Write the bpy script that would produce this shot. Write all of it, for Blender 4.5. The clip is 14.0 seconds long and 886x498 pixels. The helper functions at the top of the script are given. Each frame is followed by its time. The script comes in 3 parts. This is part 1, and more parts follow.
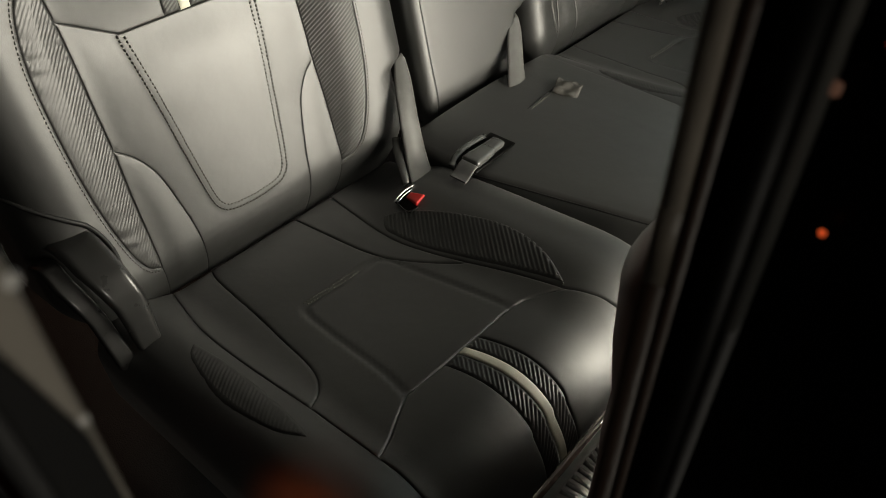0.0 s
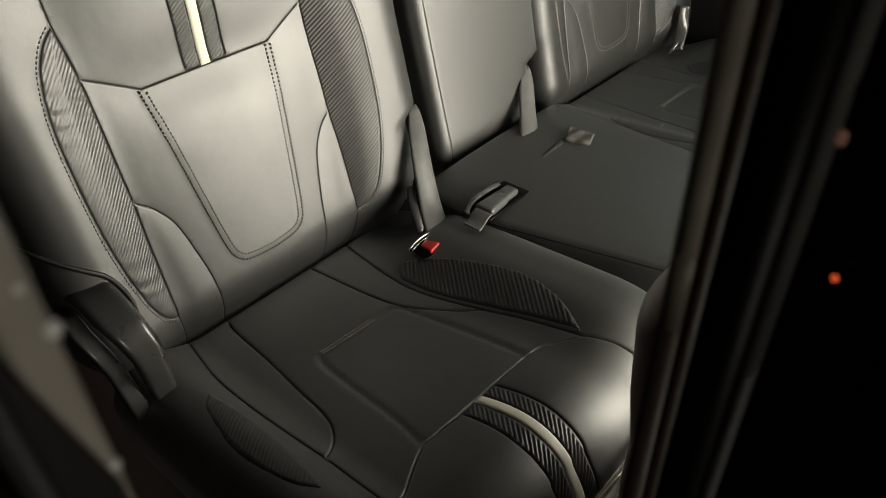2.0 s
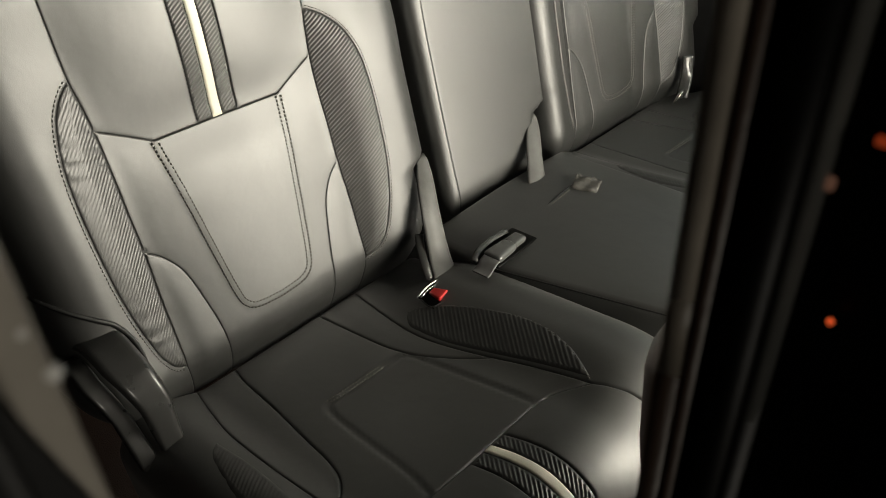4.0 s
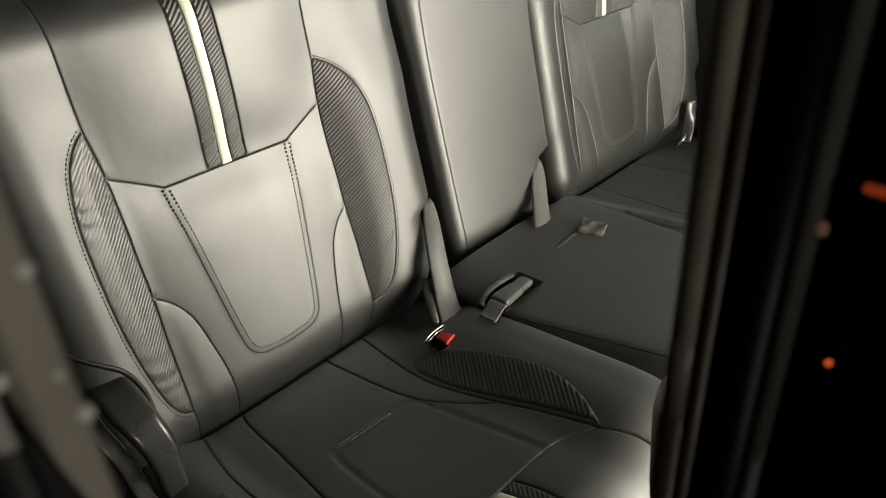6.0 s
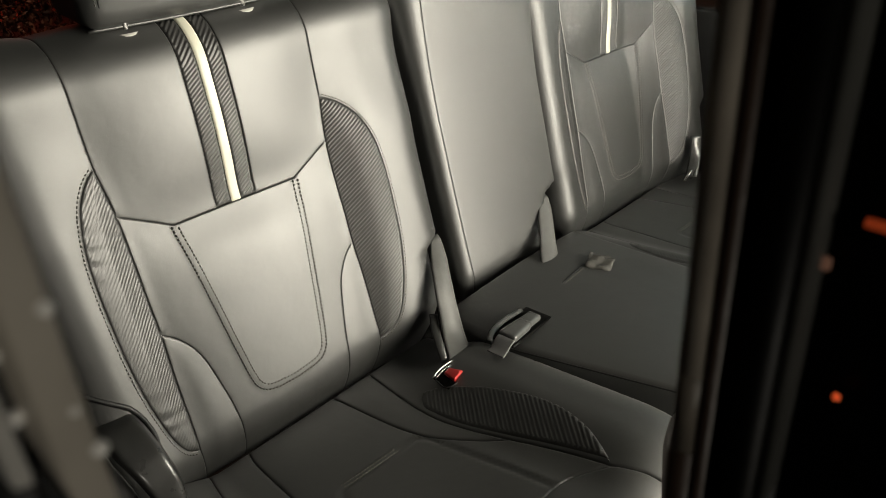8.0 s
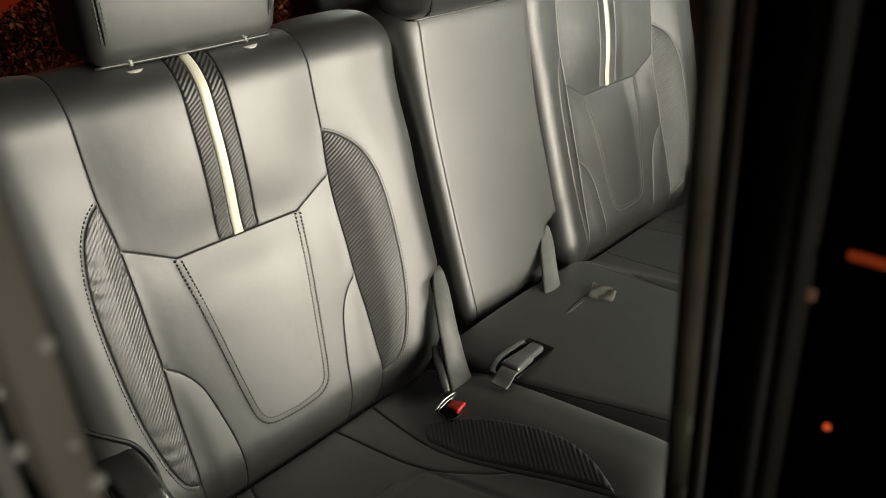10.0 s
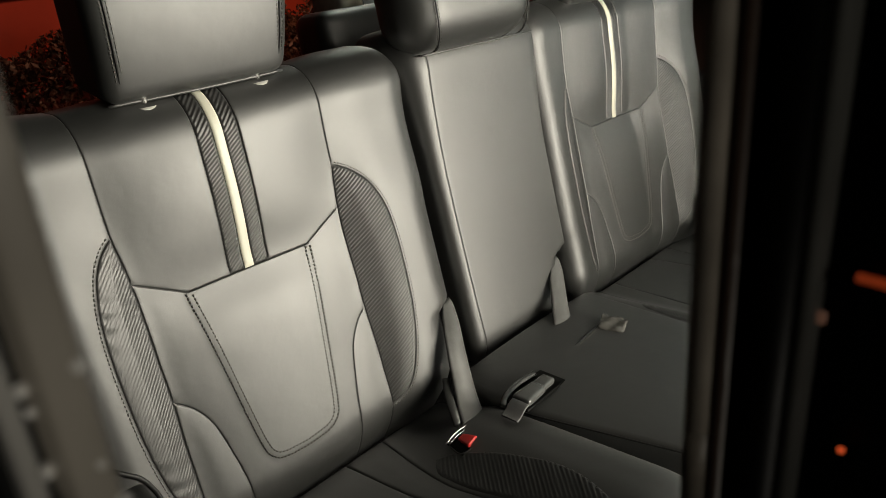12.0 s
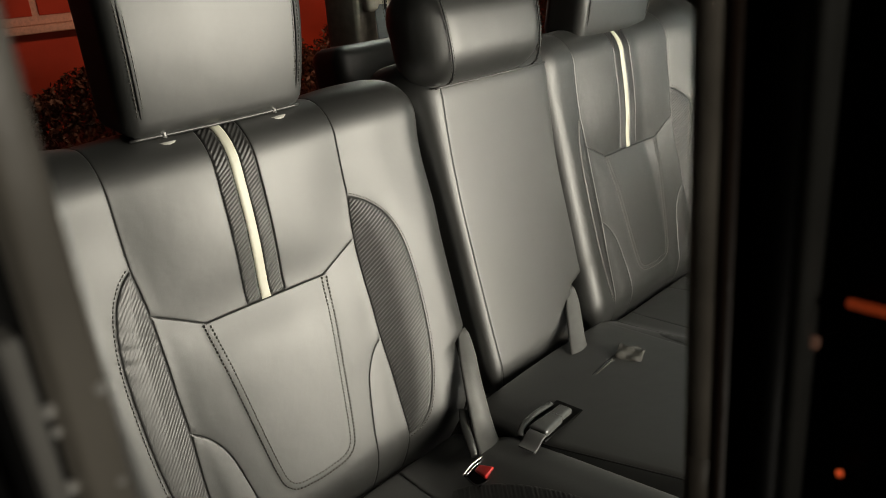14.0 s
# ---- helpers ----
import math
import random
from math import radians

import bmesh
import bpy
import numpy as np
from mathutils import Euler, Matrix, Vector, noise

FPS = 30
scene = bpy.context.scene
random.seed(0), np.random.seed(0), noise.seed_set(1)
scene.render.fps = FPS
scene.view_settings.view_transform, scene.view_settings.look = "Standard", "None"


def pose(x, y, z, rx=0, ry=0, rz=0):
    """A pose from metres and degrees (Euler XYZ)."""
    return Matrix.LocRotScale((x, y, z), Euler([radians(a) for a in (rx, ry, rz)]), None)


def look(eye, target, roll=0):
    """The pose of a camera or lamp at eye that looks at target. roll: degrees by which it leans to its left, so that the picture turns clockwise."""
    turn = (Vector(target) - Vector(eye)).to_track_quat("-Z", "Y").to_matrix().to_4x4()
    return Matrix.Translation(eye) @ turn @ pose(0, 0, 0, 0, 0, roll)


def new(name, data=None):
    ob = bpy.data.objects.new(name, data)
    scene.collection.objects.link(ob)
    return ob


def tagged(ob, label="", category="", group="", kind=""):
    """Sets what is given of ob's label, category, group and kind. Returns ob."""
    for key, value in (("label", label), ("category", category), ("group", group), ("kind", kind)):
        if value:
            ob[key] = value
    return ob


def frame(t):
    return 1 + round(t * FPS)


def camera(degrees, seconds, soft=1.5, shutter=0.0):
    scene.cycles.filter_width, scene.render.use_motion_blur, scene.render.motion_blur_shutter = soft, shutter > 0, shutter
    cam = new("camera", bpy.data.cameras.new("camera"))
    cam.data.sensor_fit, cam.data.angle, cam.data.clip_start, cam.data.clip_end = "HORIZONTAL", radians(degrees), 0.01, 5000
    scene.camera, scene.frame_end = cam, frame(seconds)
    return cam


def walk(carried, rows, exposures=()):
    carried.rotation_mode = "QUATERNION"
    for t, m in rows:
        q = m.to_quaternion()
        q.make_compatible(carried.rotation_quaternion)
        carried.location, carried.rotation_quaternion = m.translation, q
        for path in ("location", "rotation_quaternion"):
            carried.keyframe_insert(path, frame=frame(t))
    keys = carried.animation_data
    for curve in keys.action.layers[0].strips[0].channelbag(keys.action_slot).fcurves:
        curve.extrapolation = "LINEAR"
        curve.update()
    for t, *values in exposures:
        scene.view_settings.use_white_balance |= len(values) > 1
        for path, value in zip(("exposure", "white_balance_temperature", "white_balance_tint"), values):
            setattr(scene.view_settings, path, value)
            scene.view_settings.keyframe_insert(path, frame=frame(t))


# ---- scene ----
from mathutils import geometry
cam = camera(62.1, 14.0, 0.65)
PATH = [
    (0, (-0.474, -0.715, 1.138), (0.637, 0.219, -0.238), 1.9),
    (0.5, (-0.474, -0.715, 1.138), (0.644, 0.242, -0.216), 1.3),
    (1, (-0.475, -0.716, 1.14), (0.652, 0.265, -0.191), 1.0),
    (1.5, (-0.475, -0.716, 1.14), (0.66, 0.286, -0.167), 0.6),
    (2, (-0.476, -0.716, 1.14), (0.673, 0.306, -0.14), 0.4),
    (2.5, (-0.476, -0.717, 1.141), (0.683, 0.322, -0.115), 0.1),
    (3, (-0.476, -0.718, 1.141), (0.694, 0.341, -0.088), -0.1),
    (5.5, (-0.478, -0.72, 1.143), (0.741, 0.417, 0.038), -1.0),
    (6, (-0.479, -0.721, 1.144), (0.75, 0.431, 0.065), -1.1),
    (6.5, (-0.479, -0.721, 1.144), (0.757, 0.444, 0.089), -1.2),
    (7, (-0.479, -0.722, 1.144), (0.764, 0.455, 0.11), -1.4),
    (7.5, (-0.48, -0.722, 1.145), (0.768, 0.466, 0.129), -1.5),
    (8, (-0.48, -0.722, 1.145), (0.773, 0.477, 0.149), -1.7),
    (10.5, (-0.481, -0.725, 1.147), (0.805, 0.514, 0.245), -2.3),
    (11, (-0.482, -0.725, 1.147), (0.809, 0.523, 0.266), -2.5),
    (11.5, (-0.482, -0.726, 1.147), (0.81, 0.534, 0.285), -2.7),
    (12, (-0.483, -0.726, 1.147), (0.81, 0.547, 0.306), -2.9),
    (12.5, (-0.483, -0.727, 1.148), (0.809, 0.561, 0.328), -3.1),
    (13, (-0.484, -0.729, 1.149), (0.806, 0.575, 0.351), -3.4),
    (13.5, (-0.484, -0.73, 1.149), (0.805, 0.585, 0.369), -3.6),
    (14, (-0.485, -0.731, 1.149), (0.803, 0.594, 0.385), -3.8),
]
walk(cam, [(t, look(eye, target, roll)) for t, eye, target, roll in PATH],
     [(0, -0.06), (3, 0.11), (7.5, 0.14), (11, -0.09), (14, -0.28)])
cam.data.dof.use_dof = True
cam.data.dof.focus_distance = 1.05
cam.data.dof.aperture_fstop = 20.0

# ---- world and light ----
world = bpy.data.worlds.new("night")
world.use_nodes = True
scene.world = world
wn = world.node_tree.nodes
wn["Background"].inputs["Color"].default_value = (0.080, 0.078, 0.070, 1)
wn["Background"].inputs["Strength"].default_value = 0.02
scene.view_settings.exposure = 0.0


def lamp(name, kind, power, m, color=(1, 1, 1), size=0.1, size_y=None):
    data = bpy.data.lights.new(name, kind)
    data.energy, data.color = power, color
    if kind == "AREA":
        data.shape, data.size, data.size_y = "RECTANGLE", size, size_y or size
    else:
        data.shadow_soft_size = size
    ob = new(name, data)
    ob.matrix_world = m
    return ob


# Added broad panel for the light from ahead; its source is unseen.
FRONT = lamp("front_unseen_light", "AREA", 113.0, look((1.12, -1.48, 0.94), (0.40, 0.1, 0.72)), (1.0, 0.94, 0.79), 1.52, 1.15)
# Added spot that makes the red glow on the near bolster; no known source.
REDGLOW = lamp("red_glow_light", "SPOT", 12.0, look((-0.60, -0.57, 0.72), (-0.29, -0.39, 0.37)), (1.0, 0.20, 0.06), 0.02)
REDGLOW.data.spot_size, REDGLOW.data.spot_blend = radians(21), 0.8
CARGO = lamp("cargo_light", "POINT", 2.8, pose(1.05, 0.95, 1.32), (0.93, 1.0, 0.86), 0.05)
# Added fill in the far window opening, to brighten the cushions and far seat.
SIDEFILL = lamp("far_side_fill", "AREA", 0.9, look((1.37, -0.45, 0.98), (0.4, -0.40, 0.70)), (0.86, 1.0, 0.94), 1.05, 0.46)
STREET = lamp("street_light", "POINT", 125.0, pose(-1.3, -4.6, 2.0), (1.0, 0.93, 0.80), 0.2)
YARD = lamp("yard_light", "POINT", 230.0, pose(4.2, 4.6, 2.3), (1.0, 0.50, 0.28), 0.15)


# ---- materials ----
def material(name, color, rough=0.5, metal=0.0, var=0.15, scale=40.0, bump=0.1, bump_scale=600.0, bump_dist=0.0006, spec=0.5, coat=0.0):
    m = bpy.data.materials.new(name)
    m.use_nodes = True
    n, l = m.node_tree.nodes, m.node_tree.links
    b = n["Principled BSDF"]
    b.inputs["Roughness"].default_value = rough
    b.inputs["Metallic"].default_value = metal
    b.inputs["Specular IOR Level"].default_value = spec
    b.inputs["Coat Weight"].default_value = coat
    tc = n.new("ShaderNodeTexCoord")
    big = n.new("ShaderNodeTexNoise")
    big.inputs["Scale"].default_value, big.inputs["Detail"].default_value = scale, 5.0
    l.new(tc.outputs["Object"], big.inputs["Vector"])
    ramp = n.new("ShaderNodeMapRange")
    ramp.inputs["From Min"].default_value, ramp.inputs["From Max"].default_value = 0.3, 0.7
    ramp.inputs["To Min"].default_value, ramp.inputs["To Max"].default_value = 1 - var, 1 + var
    l.new(big.outputs["Fac"], ramp.inputs["Value"])
    mix = n.new("ShaderNodeMix")
    mix.data_type, mix.blend_type = "RGBA", "MULTIPLY"
    mix.inputs["Factor"].default_value = 1.0
    mix.inputs["A"].default_value = (*color, 1)
    l.new(ramp.outputs["Result"], mix.inputs["B"])
    l.new(mix.outputs["Result"], b.inputs["Base Color"])
    rr = n.new("ShaderNodeMapRange")
    rr.inputs["To Min"].default_value, rr.inputs["To Max"].default_value = max(0.02, rough - 0.08), min(1.0, rough + 0.08)
    l.new(big.outputs["Fac"], rr.inputs["Value"])
    l.new(rr.outputs["Result"], b.inputs["Roughness"])
    if bump:
        fine = n.new("ShaderNodeTexNoise")
        fine.inputs["Scale"].default_value, fine.inputs["Detail"].default_value = bump_scale, 3.0
        l.new(tc.outputs["Object"], fine.inputs["Vector"])
        bp = n.new("ShaderNodeBump")
        bp.inputs["Strength"].default_value, bp.inputs["Distance"].default_value = bump, bump_dist
        l.new(fine.outputs["Fac"], bp.inputs["Height"])
        l.new(bp.outputs["Normal"], b.inputs["Normal"])
    return m


def leather(name, color, rough=0.42, wrinkle=0.25):
    """Fine-grained leather: cell grain, faint long wrinkles and worn gloss."""
    m = material(name, color, rough, var=0.10, scale=14.0, bump=0)
    n, l = m.node_tree.nodes, m.node_tree.links
    b = n["Principled BSDF"]
    tc = n["Texture Coordinate"]
    cell = n.new("ShaderNodeTexVoronoi")
    cell.feature = "SMOOTH_F1"
    cell.inputs["Scale"].default_value = 900.0
    l.new(tc.outputs["Object"], cell.inputs["Vector"])
    wide = n.new("ShaderNodeTexNoise")
    wide.inputs["Scale"].default_value, wide.inputs["Detail"].default_value = 26.0, 3.0
    l.new(tc.outputs["Object"], wide.inputs["Vector"])
    b1 = n.new("ShaderNodeBump")
    b1.inputs["Strength"].default_value, b1.inputs["Distance"].default_value = 0.22, 0.0003
    l.new(cell.outputs["Distance"], b1.inputs["Height"])
    b2 = n.new("ShaderNodeBump")
    b2.inputs["Strength"].default_value, b2.inputs["Distance"].default_value = wrinkle, 0.004
    l.new(wide.outputs["Fac"], b2.inputs["Height"])
    l.new(b1.outputs["Normal"], b2.inputs["Normal"])
    l.new(b2.outputs["Normal"], b.inputs["Normal"])
    b.inputs["Specular IOR Level"].default_value = 1.0
    b.inputs["Coat Weight"].default_value = 0.6
    b.inputs["Coat Roughness"].default_value = 0.53
    b.inputs["Coat IOR"].default_value = 1.7
    b.inputs["Sheen Weight"].default_value = 0.04
    b.inputs["Sheen Roughness"].default_value = 0.4
    return m


def glowing(name, color, strength):
    m = material(name, tuple(0.12 * c for c in color), 0.3, bump=0)
    b = m.node_tree.nodes["Principled BSDF"]
    b.inputs["Emission Color"].default_value = (*color, 1)
    b.inputs["Emission Strength"].default_value = strength
    return m


COLLAR = material("pale_collar_plastic", (0.46, 0.45, 0.42), 0.35, bump=0.1)
LEATHER = leather("black_leather", (0.0104, 0.0107, 0.0096), 0.49)
TWILL = leather("twill_leather", (0.012, 0.0117, 0.011), 0.44, 0.12)
TWILL.node_tree.nodes["Principled BSDF"].inputs["Coat Weight"].default_value = 0.25
TWILL.node_tree.nodes["Principled BSDF"].inputs["Specular IOR Level"].default_value = 0.85
STRIPE = leather("cream_leather", (0.68, 0.66, 0.54), 0.55)
PALETHREAD = material("pale_thread", (0.13, 0.127, 0.11), 0.7, bump=0)
THREAD = material("grey_thread", (0.075, 0.073, 0.065), 0.7, bump=0)
PIPING = material("black_piping", (0.012, 0.012, 0.012), 0.5, bump=0)
PLASTIC = material("black_plastic", (0.022, 0.022, 0.022), 0.42, bump=0.25, bump_scale=900)
COVER = material("satin_black_plastic", (0.034, 0.034, 0.033), 0.30, bump=0.1, bump_scale=900, spec=0.8)
BUCKLE = material("glossy_grey_plastic", (0.075, 0.077, 0.076), 0.22, bump=0, spec=0.8)
TAGCLOTH = material("pale_tag_cloth", (0.062, 0.060, 0.054), 0.6, bump=0.4, bump_scale=900)
SLEEVE = material("dark_grey_sleeve", (0.11, 0.11, 0.106), 0.42, bump=0.2, bump_scale=900)
MATGREY = material("pale_grey_rubber", (0.42, 0.42, 0.40), 0.3, bump=0.2, bump_scale=900)
WEBBING = material("grey_webbing", (0.10, 0.10, 0.10), 0.55, bump=0.4, bump_scale=1200)
RED = material("red_plastic", (0.52, 0.022, 0.02), 0.35, bump=0)
CHROME = material("dark_chrome", (0.62, 0.56, 0.54), 0.16, 1.0, bump=0, var=0.05)
STEEL = material("bright_steel", (0.75, 0.74, 0.72), 0.25, 1.0, bump=0)
RUBBER = material("black_rubber", (0.014, 0.014, 0.014), 0.6, bump=0.3, bump_scale=500)
# The brown tint stands for amber light mirrored in black rubber.
SEAL = material("amber_tinted_seal", (0.030, 0.016, 0.009), 0.5, bump=0.3, bump_scale=500)
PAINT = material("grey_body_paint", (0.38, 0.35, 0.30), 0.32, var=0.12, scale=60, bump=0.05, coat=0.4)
# Body paint again, darkened in two steps for the shade on the pillar.
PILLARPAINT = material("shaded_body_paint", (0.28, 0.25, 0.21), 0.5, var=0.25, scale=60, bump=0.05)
MIDPAINT = material("half_shaded_paint", (0.12, 0.105, 0.085), 0.5, var=0.25, scale=60, bump=0.05)
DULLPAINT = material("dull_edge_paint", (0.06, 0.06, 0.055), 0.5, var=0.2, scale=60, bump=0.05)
GLOSS = material("gloss_black_trim", (0.0015, 0.0014, 0.0012), 0.4, bump=0, spec=0.06)
CARPET = material("dark_carpet", (0.03, 0.03, 0.03), 0.95, bump=0.8, bump_scale=400, bump_dist=0.002)
BEIGE = material("beige_trim", (0.55, 0.50, 0.42), 0.7, bump=0.2, bump_scale=300)
BROWN = leather("brown_leather", (0.110, 0.052, 0.034), 0.55)
HEADLINER = material("headliner_fabric", (0.03, 0.029, 0.028), 0.9, bump=0.4, bump_scale=900)
ASPHALT = material("wet_asphalt", (0.045, 0.045, 0.045), 0.45, var=0.3, scale=3, bump=0.6, bump_scale=120, bump_dist=0.004)
REDWALL = material("red_painted_wall", (0.42, 0.045, 0.02), 0.8, var=0.25, scale=1.2, bump=0.3, bump_scale=40, bump_dist=0.004)
PINK = material("pale_window_trim", (0.62, 0.42, 0.36), 0.6, bump=0.1)
LEAF = material("hedge_leaf", (0.060, 0.020, 0.009), 0.6, var=0.4, scale=9, bump=0)
# Emission for distant lamps mirrored in the front door window.
AMBER = glowing("amber_glint", (1.0, 0.13, 0.03), 0.6)
SMEAR = glowing("amber_smear_glint", (1.0, 0.13, 0.03), 0.13)
WARM = glowing("warm_glint", (1.0, 0.50, 0.32), 0.05)
# Drops are coloured near white to stand for their glints.
WATER = material("water_drop", (0.95, 0.94, 0.90), 0.15, bump=0, var=0.02)


def glass(name, tint, rough=0.0):
    m = bpy.data.materials.new(name)
    m.use_nodes = True
    b = m.node_tree.nodes["Principled BSDF"]
    b.inputs["Base Color"].default_value = (*tint, 1)
    b.inputs["Transmission Weight"].default_value = 1.0
    b.inputs["Roughness"].default_value = rough
    b.inputs["IOR"].default_value = 1.02
    return m


GLASS = glass("clear_glass", (0.85, 0.85, 0.85))


# ---- building helpers ----
def empty(name, m, label="", category="", group="", kind=""):
    ob = new(name)
    ob.empty_display_size = 0.05
    ob.matrix_world = m
    return tagged(ob, label, category, group, kind)


def part(name, bm, mat, parent=None, label="", m=None, smooth=True):
    """Links a bmesh as one mesh object, under parent if there is one."""
    me = bpy.data.meshes.new(name)
    for f in bm.faces:
        f.smooth = smooth
    bm.to_mesh(me)
    bm.free()
    me.materials.append(mat)
    ob = new(name, me)
    if parent is not None:
        ob.parent = parent
    if m is not None:
        ob.matrix_basis = m
    return tagged(ob, label)


def rounded_box(hx, hy, hz, r, cuts=10, shape=None):
    """A box with half sizes and rounded edges; shape(p) may bend it."""
    bm = bmesh.new()
    bmesh.ops.create_cube(bm, size=2.0)
    bmesh.ops.subdivide_edges(bm, edges=bm.edges[:], cuts=cuts, use_grid_fill=True)
    r = min(r, hx, hy, hz)
    for v in bm.verts:
        q = []
        for c, h in zip(v.co, (hx, hy, hz)):
            inner = (h - r) / h if h > 0 else 0
            # more of the grid goes to the rounded rim
            k = abs(c)
            k = (k / 0.6) * inner if k < 0.6 else inner + (k - 0.6) / 0.4 * (1 - inner)
            q.append(math.copysign(k * h, c))
        p = Vector(q)
        core = Vector([max(-(h - r), min(h - r, c)) for c, h in zip(p, (hx, hy, hz))])
        d = p - core
        if d.length > 1e-9:
            p = core + d.normalized() * r
        v.co = Vector(shape(p)) if shape else p
    return bm


def tube(path, radius, sides=8, closed=False, flat=1.0):
    """A tube along points; flat squeezes it in one direction."""
    bm = bmesh.new()
    pts = [Vector(p) for p in path]
    rings = []
    n = len(pts)
    up = Vector((0, 0, 1))
    for i, p in enumerate(pts):
        a = pts[(i - 1) % n] if closed or i else p
        b = pts[(i + 1) % n] if closed or i < n - 1 else p
        t = (b - a).normalized()
        side = t.cross(up)
        if side.length < 1e-3:
            side = t.cross(Vector((0, 1, 0)))
        side.normalize()
        nn = side.cross(t)
        rings.append([bm.verts.new(p + radius * (side * math.cos(2 * math.pi * k / sides) + nn * flat * math.sin(2 * math.pi * k / sides))) for k in range(sides)])
    for i in range(n if closed else n - 1):
        a, b = rings[i], rings[(i + 1) % n]
        for k in range(sides):
            bm.faces.new((a[k], a[(k + 1) % sides], b[(k + 1) % sides], b[k]))
    if not closed:
        bm.faces.new(rings[0][::-1])
        bm.faces.new(rings[-1])
    bmesh.ops.recalc_face_normals(bm, faces=bm.faces[:])
    return bm


def prism(outline, axis_from, axis_to, plane="XY", bevel=0.0):
    """A straight bar with the given outline in the XY, XZ or YZ plane, from one level of the third axis to the other."""
    put = {"XY": lambda a, b, c: (a, b, c), "XZ": lambda a, b, c: (a, c, b), "YZ": lambda a, b, c: (c, a, b)}[plane]
    bm = bmesh.new()
    lo = [bm.verts.new(put(a, b, axis_from)) for a, b in outline]
    hi = [bm.verts.new(put(a, b, axis_to)) for a, b in outline]
    n = len(outline)
    for i in range(n):
        bm.faces.new((lo[i], lo[(i + 1) % n], hi[(i + 1) % n], hi[i]))
    bm.faces.new(lo[::-1])
    bm.faces.new(hi)
    bmesh.ops.recalc_face_normals(bm, faces=bm.faces[:])
    if bevel:
        bmesh.ops.bevel(bm, geom=bm.edges[:], offset=bevel, segments=2, affect="EDGES", profile=0.6)
    return bm


def bar(lo, hi, bevel=0.004):
    return prism([(lo[0], lo[1]), (hi[0], lo[1]), (hi[0], hi[1]), (lo[0], hi[1])], lo[2], hi[2], "XY", bevel)


def curve(points, step=0.006):
    """A smooth open curve through the points (Catmull-Rom), evenly dense."""
    p = [np.array(q, float) for q in points]
    p = [2 * p[0] - p[1]] + p + [2 * p[-1] - p[-2]]
    out = []
    for i in range(1, len(p) - 2):
        n = max(2, int(np.linalg.norm(p[i + 1] - p[i]) / step))
        for k in range(n):
            t = k / n
            out.append(tuple(0.5 * (2 * p[i] + (p[i + 1] - p[i - 1]) * t + (2 * p[i - 1] - 5 * p[i] + 4 * p[i + 1] - p[i + 2]) * t * t
                                    + (3 * p[i] - p[i - 1] - 3 * p[i + 1] + p[i + 2]) * t ** 3)))
    out.append(tuple(p[-2]))
    return out


def straight(points, step=0.006):
    out = []
    for a, b in zip(points[:-1], points[1:]):
        a, b = np.array(a, float), np.array(b, float)
        n = max(1, int(np.linalg.norm(b - a) / step))
        out += [tuple(a + (b - a) * k / n) for k in range(n)]
    out.append(tuple(map(float, points[-1])))
    return out


def outline(*runs):
    """One closed outline from runs of points; shared ends are merged."""
    out = []
    for run in runs:
        for q in run:
            if not out or math.dist(out[-1], q) > 1e-5:
                out.append(q)
    if math.dist(out[0], out[-1]) < 1e-5:
        out.pop()
    return out


def distance(pts, loop):
    a = np.array(loop)
    b = np.roll(a, -1, axis=0)
    d = b - a
    ll = np.maximum((d * d).sum(1), 1e-12)
    best = np.full(len(pts), 1e9)
    for i in range(len(a)):
        t = np.clip(((pts - a[i]) @ d[i]) / ll[i], 0, 1)
        best = np.minimum(best, np.hypot(*(pts - a[i] - t[:, None] * d[i]).T))
    return best


def within(pts, loop):
    a = np.array(loop)
    b = np.roll(a, -1, axis=0)
    res = np.zeros(len(pts), bool)
    for (x0, y0), (x1, y1) in zip(a, b):
        hit = (y0 > pts[:, 1]) != (y1 > pts[:, 1])
        if hit.any() and y1 != y0:
            res[hit] ^= pts[hit, 0] < (x1 - x0) * (pts[hit, 1] - y0) / (y1 - y0) + x0
    return res


